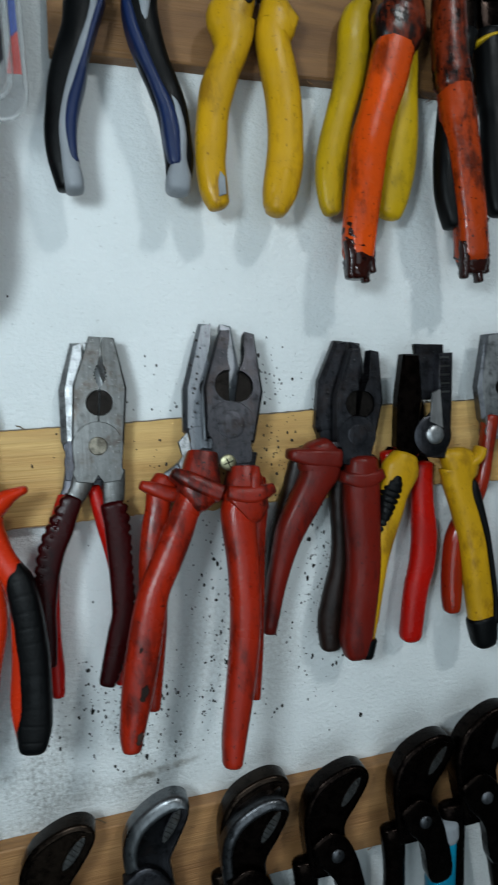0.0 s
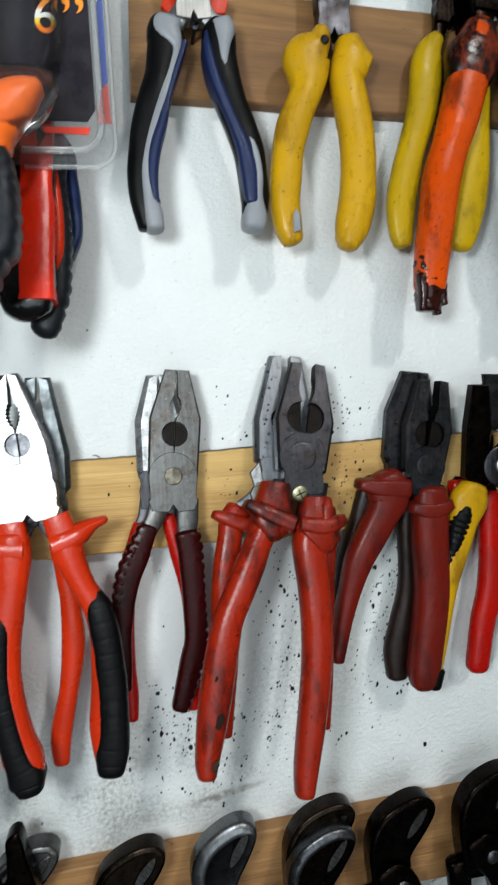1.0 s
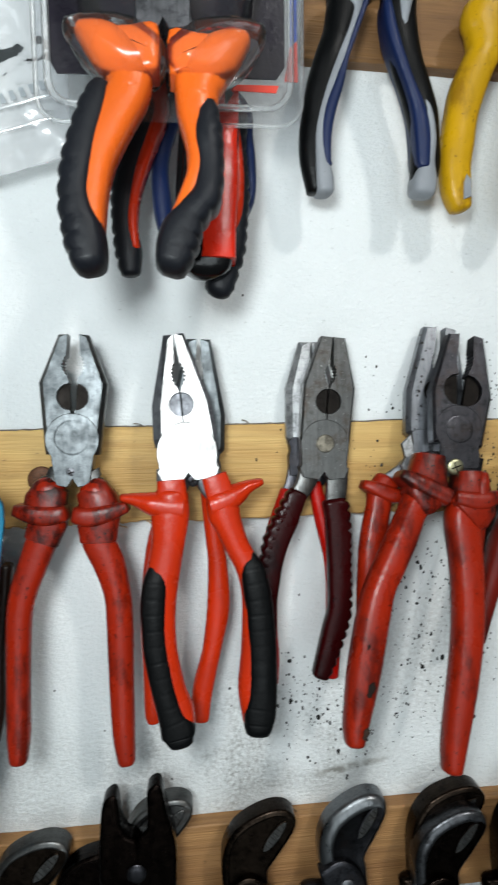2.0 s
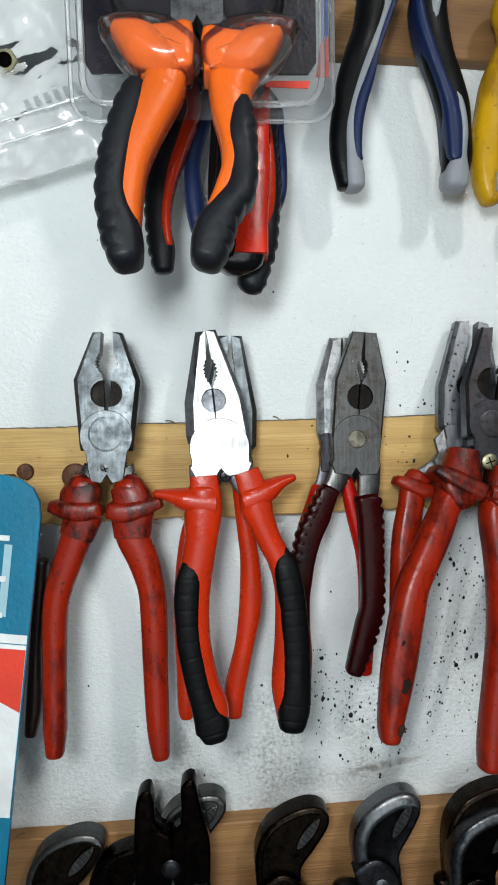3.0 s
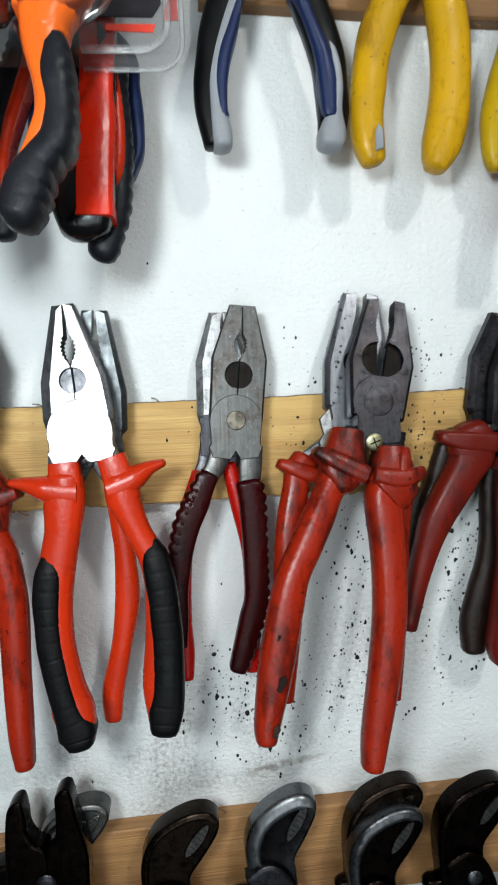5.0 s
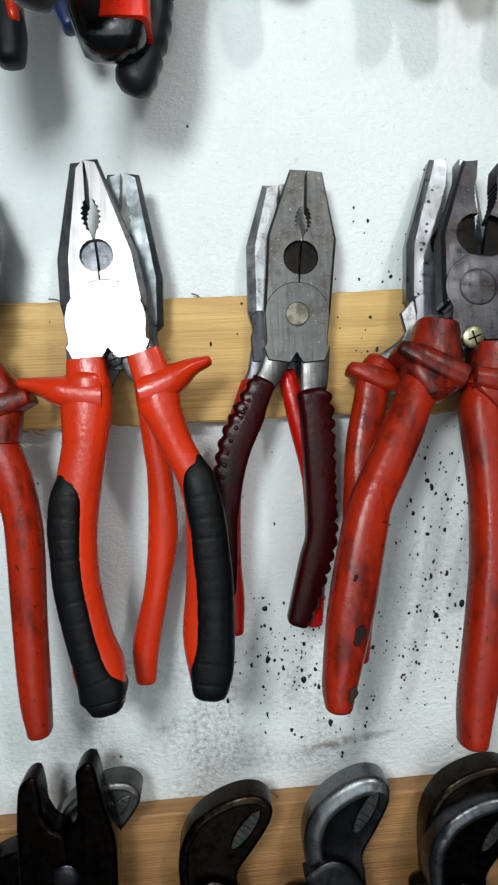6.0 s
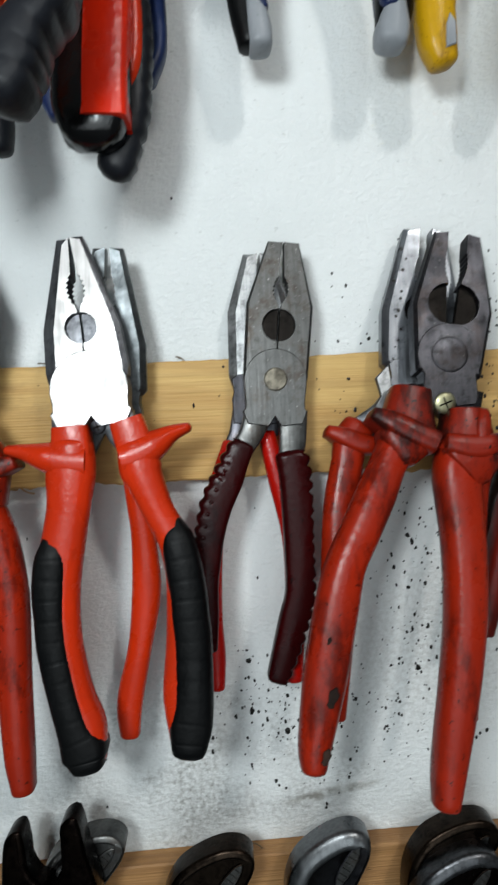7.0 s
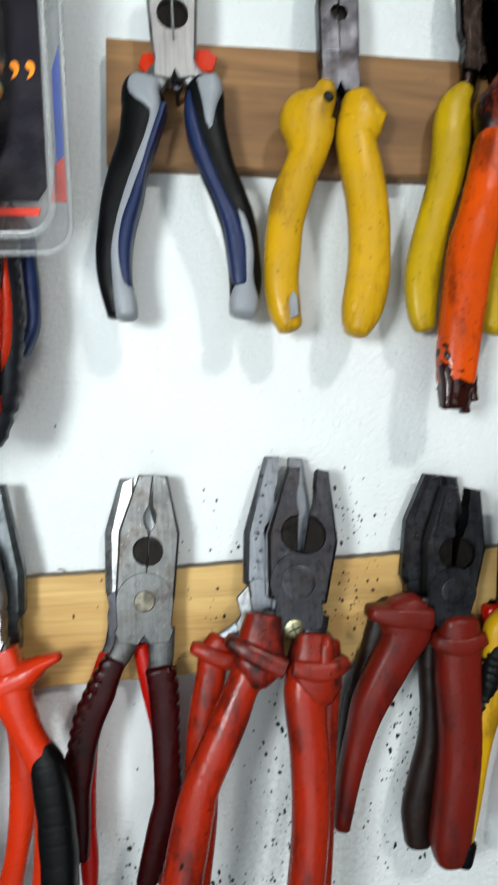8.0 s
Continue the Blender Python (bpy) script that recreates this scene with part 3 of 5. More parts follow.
SECOND_BEHIND_BRIGHT = dict(
    at=(-0.0370, -0.0220, 1.4394),
    tilt=1.5,
    left_grip=[(-16, -28.3, 4), (-21, -43.8, 4.5), (-24.5, -65.9, 4.5), (-26, -88.6, 4.5), (-25.5, -111.2, 4.5), (-25.5, -133.9, 4.5), (-25.5, -141.1, 2.5)],
    right_grip=[(6, -16.1, 4.5), (7.2, -32.2, 4.5), (8.4, -45.8, 4.5), (9.7, -57.2, 5), (9.7, -80.1, 6), (5.8, -103, 5), (0.3, -125.8, 5.5), (-0.5, -142, 3.5)],
)
DARK = dict(
    at=(0.0283, -0.0220, 1.4422),
    tilt=6.5,
    left_grip=[(-14, -24.5, 5), (-18.5, -33.5, 6), (-20.5, -38, 6.5), (-25.5, -48.5, 6.5), (-28.5, -59.5, 6), (-30.5, -70, 6), (-31, -80.5, 5), (-31, -93.5, 4.5), (-31, -106.5, 3)],
    right_grip=[(5.5, -29.6, 6.5), (6.6, -39.8, 6.5), (6.8, -62.2, 6), (6.5, -84.2, 6), (3.6, -95.4, 6), (0.2, -106.1, 5.5), (-4.2, -120.4, 3)],
)
BEHIND_DARK = dict(
    at=(0.0213, -0.0135, 1.4392),
    tilt=8,
    left_grip=[(-10.5, -22.5, 4.5), (-19, -47, 5), (-22, -69.5, 5), (-22.5, -92.5, 4.5), (-21.5, -108.5, 4), (-21.5, -122.5, 2.5)],
    right_grip=[(3.5, -18.5, 3.5), (7.5, -37, 4.5), (12.5, -60, 5), (12.5, -83, 4.5), (10.5, -105.5, 4.5), (10, -121, 3)],
)
BIGRED = dict(
    at=(0.0949, -0.0330, 1.4469),
    tilt=15,
    left_grip=[(-16, -11.4, 5.5), (-18, -20.8, 9), (-20, -29.2, 10), (-26, -37.1, 7), (-32.5, -50, 7.5), (-39, -62.4, 7.5), (-45.5, -74.7, 7.5), (-49.5, -87.6, 8), (-55.5, -111.9, 8), (-61, -135.6, 6), (-62, -145.5, 3.5)],
    right_grip=[(4, -20.5, 5.5), (3.5, -27.5, 9), (2.5, -37.5, 12), (-1, -45.5, 9), (-1, -68, 8), (-3, -95, 7.5), (-8, -121, 7), (-14, -145.5, 6), (-16.5, -160.5, 3.5)],
)
BEHIND_BIGRED = dict(
    at=(0.0872, -0.021, 1.444),
    tilt=12,
    left_grip=[(-26, -21.5, 6.5), (-29.5, -27, 7), (-31.5, -35.5, 6.5), (-34.5, -49.5, 7), (-36.5, -63.5, 7), (-38.5, -91.5, 7), (-40.5, -119, 4.5), (-42, -134.5, 3)],
    right_grip=[(20.5, -26, 6), (21.5, -38, 5), (18.5, -55.5, 4.5), (16, -85, 3.5), (12.5, -113.5, 3.5), (9.5, -137.5, 2)],
)
REDBROWN = dict(
    at=(0.1679, -0.0225, 1.4393),
    tilt=2.5,
    left_grip=[(-16, -6.3, 6.5), (-22.5, -12.6, 11.5), (-22.4, -18.9, 11), (-26.3, -26.2, 9), (-33.2, -37.3, 8.5), (-41.1, -50.9, 7.5), (-46.4, -65, 6), (-51.7, -82.5, 5), (-56.5, -106.2, 3)],
    right_grip=[(2.5, -15.2, 9.5), (1.8, -26.9, 11), (1.2, -42.6, 11), (1.1, -74.1, 10.5), (-3.6, -105.6, 10), (-6.7, -120.8, 9.5), (-6, -126.4, 6)],
)
BEHIND_REDBROWN = dict(
    at=(0.1627, -0.0125, 1.4371),
    tilt=1.5,
    left_grip=[(-17.5, -8, 4.5), (-22.5, -12.5, 8), (-29, -29, 7), (-35.5, -44, 6), (-40.5, -56, 5), (-46, -84, 4), (-47.5, -106, 3)],
    right_grip=[(-0.5, -19.6, 6), (-3, -36.1, 5), (-3.2, -58.7, 4.5), (-4.2, -75.2, 5.5), (-7.6, -91.7, 7), (-10.6, -107.6, 8), (-11.5, -125.1, 6)],
)
STRIPPER = dict(
    at=(0.2123, -0.0235, 1.4347),
    tilt=2,
    left_grip=[(-15.8, -10.7, 7.5), (-18.9, -18.4, 11), (-23.5, -30.6, 8.5), (-26.5, -40.3, 8), (-31.6, -55.6, 7), (-36.2, -71.4, 6.5), (-42.3, -103.5, 5.5), (-46.4, -123.9, 3.5)],
    right_grip=[(8.7, -11.2, 3), (17.9, -18.9, 12), (17.3, -28.6, 9), (21.9, -45.4, 8.5), (25.5, -62.7, 8.5), (27.5, -79.6, 8.5), (31.1, -114.2, 8), (32.6, -125, 5)],
)
BEHIND_STRIPPER = dict(
    at=(0.2162, -0.0125, 1.4293),
    tilt=1,
    left_grip=[(-23.5, -4.5, 5.5), (-23.5, -21, 6), (-31, -53.5, 6), (-39.5, -103, 5.5)],
    right_grip=[(-2.5, -13, 6.5), (-3, -23, 6.5), (-3, -40, 7), (-2.5, -57, 8), (-4.5, -73.5, 8), (-9, -90, 7.5), (-13, -116.5, 7)],
)
RIGHTMOST = dict(
    at=(0.2636, -0.0165, 1.4429),
    tilt=3,
    left_grip=[(-7, -1, 5), (-11, -22.5, 4), (-15, -39, 4.5), (-23.5, -55, 5.5), (-33, -70.5, 5.5), (-36, -87, 6), (-37, -104, 6), (-37.5, -116.5, 4)],
)
BLUE = dict(
    at=(0.0515, -0.0260, 1.6679),
    tilt=0.8,
    left_grip=[(-12.2, -7.3, 6.5), (-13.8, -11.2, 8.5), (-13.8, -17.1, 9), (-15.3, -22.4, 8), (-17.3, -31.7, 7.5), (-20.9, -42.9, 8), (-24.5, -54.6, 8), (-27, -65.8, 7.5), (-29.1, -77, 7), (-29.1, -88.2, 6.5), (-26.5, -97, 6.5), (-25.5, -102.9, 4.5)],
    right_grip=[(12.8, -6.8, 5.5), (12.2, -10.7, 8), (11.7, -16.6, 8.5), (11.7, -22.4, 8.5), (13.3, -31.2, 8), (16.3, -42.9, 7.5), (20.4, -54.1, 7.5), (24, -65.8, 7.5), (25.5, -77.5, 7), (26, -88.7, 7), (25, -98, 7), (24, -101.9, 4)],
    left_grey=[(-12.2, -7.8, 6.5), (-12.8, -12.2, 7), (-9.2, -20.5, 2.5), (-12.8, -31.7, 2), (-16.8, -42.9, 2.5), (-21.4, -54.6, 2.5), (-25, -65.8, 2.5), (-26.5, -77, 3), (-26, -88.2, 3.5), (-25, -97, 4.5), (-25, -102.9, 4)],
    left_blue=[(-5.6, -18, 1.5), (-10.7, -31.7, 1.5), (-14.8, -42.9, 1.5), (-18.4, -54.6, 2.5), (-22.4, -65.8, 3), (-24.5, -77, 3), (-24, -88.2, 2), (-22.9, -92.1, 1)],
    right_grey=[(12.8, -7.3, 5), (13.8, -11.7, 5.5), (13.3, -20, 3), (13.8, -31.2, 2.5), (16.3, -42.9, 2.5), (20.4, -54.1, 2.5), (26, -65.8, 3), (27.5, -77.5, 3.5), (26, -88.7, 5), (24.5, -98, 6), (24, -101.9, 4)],
    right_blue=[(6.6, -12.2, 1.5), (6.6, -20, 3), (8.7, -31.2, 3.5), (12.8, -42.9, 3.5), (17.3, -54.1, 3.5), (21.9, -65.8, 4.5), (24, -77.5, 5), (24.5, -88.7, 4.5), (24.5, -92.6, 3)],
)
YELLOW_PAIR = dict(
    at=(0.1216, -0.0240, 1.6707),
    tilt=1.2,
    left_grip=[(-6, -9.3, 4), (-8, -15.2, 6.5), (-14, -22.5, 12), (-14, -29.9, 11), (-15, -38.2, 8.5), (-18, -45.1, 8), (-23, -56.8, 8.5), (-26, -68.6, 8), (-27.5, -80.4, 8), (-28.5, -92.1, 7.5), (-27.5, -103.9, 7), (-25.5, -113.7, 4.5)],
    right_grip=[(7.5, -13.2, 6), (8.7, -21.1, 9.5), (8.7, -25.5, 10), (6.3, -30.4, 8.5), (8.6, -45.1, 9), (10.4, -56.8, 9), (11.1, -68.6, 9), (10.8, -80.8, 9), (9.6, -92.6, 9.5), (6.8, -104.4, 9), (4.5, -114.7, 5.5)],
)
YELLOW2 = dict(
    at=(0.1893, -0.0170, 1.6858),
    tilt=1,
    left_grip=[(-8, -21.5, 4), (-13, -28.5, 7), (-14.5, -37, 8.5), (-15.5, -48.5, 8.5), (-18.5, -62.5, 8), (-23.5, -77, 7.5), (-27.5, -91.5, 8), (-30.5, -106, 8), (-31, -120.5, 6.5), (-30, -129.5, 4)],
    right_grip=[(13, -24, 6.5), (15, -46.5, 6.5), (14.5, -61, 6.5), (13, -75.5, 8), (11, -90.5, 9.5), (8.5, -105, 10), (5, -120, 9), (3, -131.5, 4)],
)
ORANGE_PAIR = dict(
    at=(0.2115, -0.03, 1.6868),
    tilt=1,
    left_grip=[(-13.5, -21.5, 7), (-15.5, -32.5, 12), (-17.5, -39, 14), (-19.5, -47.5, 12), (-22, -54.5, 12), (-26, -68.5, 11.5), (-31, -82.5, 10.5), (-35.5, -96.5, 11), (-38, -110.5, 10.5), (-42.5, -139, 10), (-44, -153, 9), (-45.5, -170.5, 6)],
    right_grip=[(11, -19.5, 7.5), (11, -36, 8.5), (11.5, -52.5, 9), (13.5, -66.5, 10), (15.5, -80.5, 10.5), (17.5, -95, 10), (19, -109.5, 10), (22, -139, 10), (22.5, -154, 10), (23.5, -166, 8)],
)
BLACK_RIGHT = dict(
    at=(0.2489, -0.022, 1.6852),
    tilt=3,
    left_grip=[(-12, -35.5, 6.5), (-21, -62.5, 6), (-26.5, -92, 5.5), (-27, -107, 6.5), (-26, -121.5, 7), (-23.5, -138, 4)],
    right_grip=[(3, -34.5, 9.5), (4, -46.5, 9.5), (4.5, -61, 10), (6, -76, 10), (5.5, -106.5, 9.5), (5, -121.5, 7.5), (5, -131.5, 4.5)],
)
ORANGEBLACK = dict(
    at=(-0.0459, -0.0860, 1.6285),
    tilt=8,
    left_grip=[(-7, -21.5, 3), (-13.5, -25.5, 9.5), (-14, -32, 11.5), (-12.5, -40, 9.5), (-16.5, -48.5, 8.5), (-19.5, -54.5, 9.5), (-24, -65, 9.5), (-27.5, -75, 9.5), (-29.5, -85.5, 8.5), (-30, -95.5, 8), (-29.5, -105.5, 7.5), (-28.5, -112.5, 5)],
    right_grip=[(4.5, -21, 2.5), (13.5, -25, 10), (14, -31.5, 13.5), (12, -40, 9.5), (11, -48.5, 8), (12, -54.5, 7), (13.5, -65, 6), (13.5, -75.5, 5.5), (11.5, -85.5, 6.5), (8, -96, 8), (4, -106, 8.5), (2, -115.5, 5)],
    left_stripe=[(-14.5, -48.5, 7), (-16, -54.5, 6), (-20, -65, 5), (-23, -75, 4), (-25, -85.5, 3.5), (-24, -96, 1.5)],
    right_pad=[(15, -52, 2.5), (15, -59, 4), (15, -65, 4.5), (15.5, -75.5, 4), (14, -85.5, 4.5), (10.5, -95, 5.5), (5.5, -100, 8.5), (4, -106, 9), (2, -115.5, 5)],
)
REDBLACK_L = dict(
    at=(-0.0458, -0.04, 1.6505),
    tilt=4,
    left_grip=[(-5.5, -45, 5), (-7, -57, 7), (-12.5, -68.5, 7.5), (-17, -80.5, 7), (-19.5, -92.5, 6.5), (-20.5, -105, 5.5), (-19, -117, 6), (-18.5, -128, 3)],
    left_stripe=[(-5, -45, 4.5), (-3, -57, 3), (-7, -68.5, 2.5), (-11.5, -80.5, 2.5), (-15, -92.5, 2), (-16.5, -105, 2), (-15.5, -116, 1.5)],
    right_grip=[(30.5, -56.5, 4.5), (30.5, -69, 3.5), (31.5, -81, 3), (32, -93, 3), (31, -105.5, 3), (29, -117.5, 3.5), (23, -133, 4)],
    right_stripe=[(29, -64, 1), (29.5, -76, 1.5), (29.5, -88, 2), (28.5, -100.5, 2), (26, -110, 1)],
    left_navy=[(-8.5, -76, 4), (-8, -93, 4.5), (-6.5, -105, 4), (-4.5, -113, 2.5)],
    right_navy=[(28.5, -47, 3.5), (30, -59, 3), (31, -71, 3), (31, -86, 2.5)],
)
REDWEDGE = dict(
    at=(-0.0201, -0.0400, 1.6418),
    tilt=9,
    grip=[(-4.5, -26.6, 10), (-6.5, -49.1, 11.5), (-7.5, -63.5, 12), (-8.5, -75.2, 12), (-10, -98.1, 12.5), (-10.5, -109.4, 12.5), (-10.5, -115.7, 11)],
    panel=[(-1, -26.6, 6), (-2, -49.1, 6.5), (-3, -63.5, 6.5), (-3.5, -75.2, 7), (-5, -98.1, 7), (-5.5, -113, 7)],
)
BROWNBEHIND = dict(
    at=(-0.1319, -0.03, 1.4163),
    tilt=4,
    grip=[(1.5, -28, 4), (0.5, -41.5, 3.5), (-2.5, -69.5, 3), (-4.5, -98, 4), (-7, -115.5, 2.5)],
)


def jaws(u, lean, tip, shoulder, low, base, foot, hole, teeth, cut, **more):
    return dict(u=u, lean=lean, tip=tip, shoulder=shoulder, low=low, base=base, foot=foot, hole=hole, teeth=teeth, cut=cut, **more)


PLIERS = "pliers hung on the wall"


def pliers(d, j, label, steel_body, steel_face, grip_mat, depth=6.5, thick=8.0, rivet=None, ribs=None, blade=None, serrate=None, shank=None, **more):
    tool = thing("pliers", d["at"], d["tilt"], label, "pliers", PLIERS)
    head(tool, j, steel_body, steel_face, thick, rivet, blade=blade)
    made = []
    for side in ("left_grip", "right_grip"):
        if side in d:
            tang(tool, j, d[side], shank or steel_body, thick - 2)
            made.append(grip(tool, d[side], depth, grip_mat, ribs=ribs, serrate=serrate and (*serrate, -1 if side == "left_grip" else 1), **more))
    return tool, made


def chrome_pliers():
    j = jaws(0.4, 2.0, (4.6, 50.5), (14.5, 28), (13, -4), (12.6, -6), -21, (6.3, 20.8), (31, 40), 2.2, open=2.8, bite=3.6, rv=1.5, taper=0.66, disc=(12.6, 0.5))
    body = dict(CHROME)
    for side in ("left_grip", "right_grip"):
        body[side] = [(u, v, min(w, 9.2)) for u, v, w in CHROME[side]]
    tool, made = pliers(body, j, "worn chrome combination pliers with grimy red grips", GUNMETAL, OLD_CHROME, OLD_RED, 6.8, 8.5, (8.4, OLD_CHROME))
    guard(made[0], [(-27, -32, 2.8), (-20, -33.6, 4.6), (-12, -35.0, 5.2), (-3.5, -34, 4.0)], 8.8, GRIMY_RED, square=4.5, cap=(0.4, 0.3))
    guard(made[1], [(0.5, -35, 4.0), (8, -36.2, 5.2), (16, -34.6, 4.6), (25, -32.0, 2.8)], 8.8, GRIMY_RED, square=4.5, cap=(0.4, 0.3))
    for g, side in zip(made, ("left_grip", "right_grip")):
        grip(g, [(u, v, min(w, 9.2) + 0.7) for u, v, w in CHROME[side][:5]], 7.3, GRIMY_RED, "collar", "grimy flared collar", square=3.4, cap=(0.2, 0.1), steps=1)


def bright_pliers():
    j = jaws(-1.0, -5.2, (4.9, 57), (14, 24), (15.2, 8), (14.6, 4), -12.5, (5.6, 23.3), (32, 43), 4.2, open=0.0, bite=3.4, cut_right=2.0, slope=0.45, disc=(14.4, 0.4), dip=8)
    body = dict(BRIGHT, left_grip=BRIGHT["left_grip"][1:], right_grip=BRIGHT["right_grip"][1:])
    tool, (left, right) = pliers(body, j, "shiny polished combination pliers with red and black grips", GREY_STEEL, POLISHED, RED, 6.8, 9.0, blade=GREY_STEEL)
    guard(left, [(-32, -20.5, 2.0), (-26, -21.5, 3.4), (-19, -23.5, 5.6), (-10, -25.5, 7.6), (-3.5, -26, 7.0)], 7.2, RED, cap=(0.8, 0.05))
    guard(right, [(34, -15, 2.0), (28, -17, 3.4), (22, -20.5, 5.6), (15, -24, 7.4), (9.5, -25.5, 6.6)], 7.2, RED, cap=(0.8, 0.05))
    grip(left, [(-9, -12.8, 6.6), (-8.8, -17, 7.0), (-8.6, -23, 7.2)], 5.8, RED, "collar", square=6.0, cap=(0.06, 0.05))
    grip(right, [(11.5, -11.2, 6.2), (13, -16, 6.6), (15, -23, 6.8)], 5.8, RED, "collar", square=6.0, cap=(0.06, 0.05))
    for over, side in ((left, "left_pad"), (right, "right_pad")):
        grip(over, [(u, v, w + 0.5) for u, v, w in BRIGHT[side]], 7.9, BLACK, "pad", "black rubber pad with fine cross grooves", ribs=(7.4, 0.03, 0.35), steps=14, cap=(0.3, 0.7), square=3.8)


def hidden_pliers():
    j = jaws(0.5, 2.2, (5.2, 57), (13.6, 20), (13.8, 2), (12, 0), -14, (5.6, 22), (32, 46), 2.4, open=0.6)
    pliers(SECOND_BEHIND_BRIGHT, j, "worn grey combination pliers with red dipped grips", OLD_CHROME, OLD_CHROME, RED, 4.5, 6.5)


def dark_pliers():
    j = jaws(0.2, 6.0, (6.2, 55), (13.2, 30), (12.8, 2), (12.4, 0), -17, (6.4, 22), (31.5, 41), 1.0, open=0.0, bite=3.2, rv=0.5, disc=(12.5, 0.3), dip=8)
    tool, made = pliers(DARK, j, "old dark steel pliers with ribbed maroon grips", GUNMETAL, GUNMETAL, MAROON, 5.2, 8.0, (4.6, RIVET), serrate=(5.0, 0.34), steps=12, square=4.5)
    # a row of small studs down the outer side of one grip
    for k in range(13):
        u, v, w = glide(DARK["left_grip"], 12)[9 + 5 * k]
        smooth(part("stud", disc(u - w * 0.4, v, 0.9, 0.5, -4.75, 10, 0.2), MAROON, made[0]))


def hidden_bright_edge_pliers():
    j = jaws(2.0, 1.5, (6, 56), (13, 32), (13, 6), (12, 2), -14, (5.4, 22), (32, 42), 3.4, open=0.2, slope=0.6, joint=DARK_STEEL)
    pliers(BEHIND_DARK, j, "bright-edged pliers with red grips behind others", CHROMED, CHROMED, SCARLET, 4.0, 6.0, shank=DARK_STEEL)


def big_red_pliers():
    j = jaws(-0.5, 9.5, (5.6, 52), (14, 22), (13, -4), (12.5, -5), -17, (8.2, 22.5), (33, 44), 1.4, open=4.0, bite=1.6, rv=2, taper=0.85, disc=(12.6, 2.0))
    tool, (left, right) = pliers(BIGRED, j, "dark steel pliers with large worn red grips", DARK_STEEL, DARK_STEEL, OLD_RED, 8.0, 8.5, (7.0, DARK_STEEL))
    guard(left, [(-32, -19.5, 2.6), (-26, -23, 4.4), (-19, -27, 5.0), (-9.5, -32, 4.6)], 10.2, GRIMY_RED, square=4.5, cap=(0.3, 0.3))
    guard(right, [(-6, -32, 4.0), (4, -34.0, 5.0), (11, -33.5, 4.4), (17.5, -31.5, 2.8)], 10.2, GRIMY_RED, square=4.5, cap=(0.3, 0.3))
    guard(right, [(9, -21, 2.6), (8, -27, 3.4), (7, -34, 3.0)], 9.8, GRIMY_RED, square=4.0)
    for g, side in ((left, "left_grip"), (right, "right_grip")):
        (u, v, w), rest = BIGRED[side][0], BIGRED[side][1:4]
        grip(g, [(u, v + 1, 7.6)] + [(u, v, w + 0.8) for u, v, w in rest], 8.8, GRIMY_RED, "collar", "grimy dark collar", square=3.4, cap=(0.12, 0.15), steps=2)
    # two worn-through places near the end of the grip
    for u, v, r in ((-54.6, -119, 1.9), (-58.2, -138, 1.5), (-54.5, -100, 0.7)):
        spot = [(r * (0.9 + 0.3 * math.sin(5 * a)) * math.cos(a), 2.0 * r * math.sin(a)) for a in (k * math.pi / 7 for k in range(14))]
        part("worn_patch", prism(turned(spot, -24, (u, v)), 0.5, 0.2, -7.85), WORN, left, "dark worn-through patch")


def hidden_big_pliers():
    j = jaws(0.0, 6.5, (6.5, 59), (15.5, 24), (15.4, 2), (13, 0), -14, (6.5, 24), (34, 46), 2.6, open=2.2, bite=2.4)
    tool, (left, right) = pliers(BEHIND_BIGRED, j, "spotted grey steel pliers with red grips behind others", SPOTTED, SPOTTED, OLD_RED, 5.5, 7.5)
    guard(left, [(-39, -23, 2.4), (-32, -26, 4.0), (-25, -29, 4.2), (-20, -30, 3.4)], 7.2, OLD_RED, square=4.0, cap=(0.4, 0.3))
    rnd = random.Random(3)
    for k in range(13):
        v = 4 + 52 * (k + rnd.random() * 0.6) / 13
        u = -12.2 + 0.16 * v + rnd.uniform(-2.2, 2.6)
        part("spot", disc(u, v, rnd.uniform(0.4, 0.8), 0.12, -3.7, 9), FLECK, tool, "dark oil spot")
    # ground facets beside the joint
    for pts in ([(-19, -3), (-13.5, 2), (-12, -9), (-17, -12)], [(-20, -14), (-15, -7), (-12, -16), (-17.5, -24)]):
        part("joint_facet", prism(pts, 2.0, 0.6, -4.2), (SPOTTED, CHROMED), tool, "bright ground facet")


def red_brown_pliers():
    j = jaws(-0.8, 9.0, (5.4, 46), (12.4, 20), (11.2, -8), (11, -9), -17, (7.4, 16), (27, 37), 1.4, open=3.6, bite=1.4, rv=-1, disc=(11.2, -1.5), taper=0.8)
    body = dict(REDBROWN)
    body["right_grip"] = [(u, v, w * 0.93) for u, v, w in REDBROWN["right_grip"][:-2]] + [(-5.6, -117, 9.0), (-6.2, -124.5, 7.2)]
    tool, (left, right) = pliers(body, j, "black steel pliers with dull red-brown grips", DARK_STEEL, DARK_STEEL, DULL_RED, 7.5, 8.0, (5.6, DARK_STEEL), square=3.2)
    guard(right, [(-9, -24, 3.4), (2, -26.5, 5.4), (13, -23.5, 3.2)], 7.9, DULL_RED, square=4.5)
    guard(left, [(-38.5, -9, 3.2), (-29, -11, 5.2), (-21, -12, 5.8), (-12, -13, 5.4)], 8.0, DULL_RED, square=4.5)


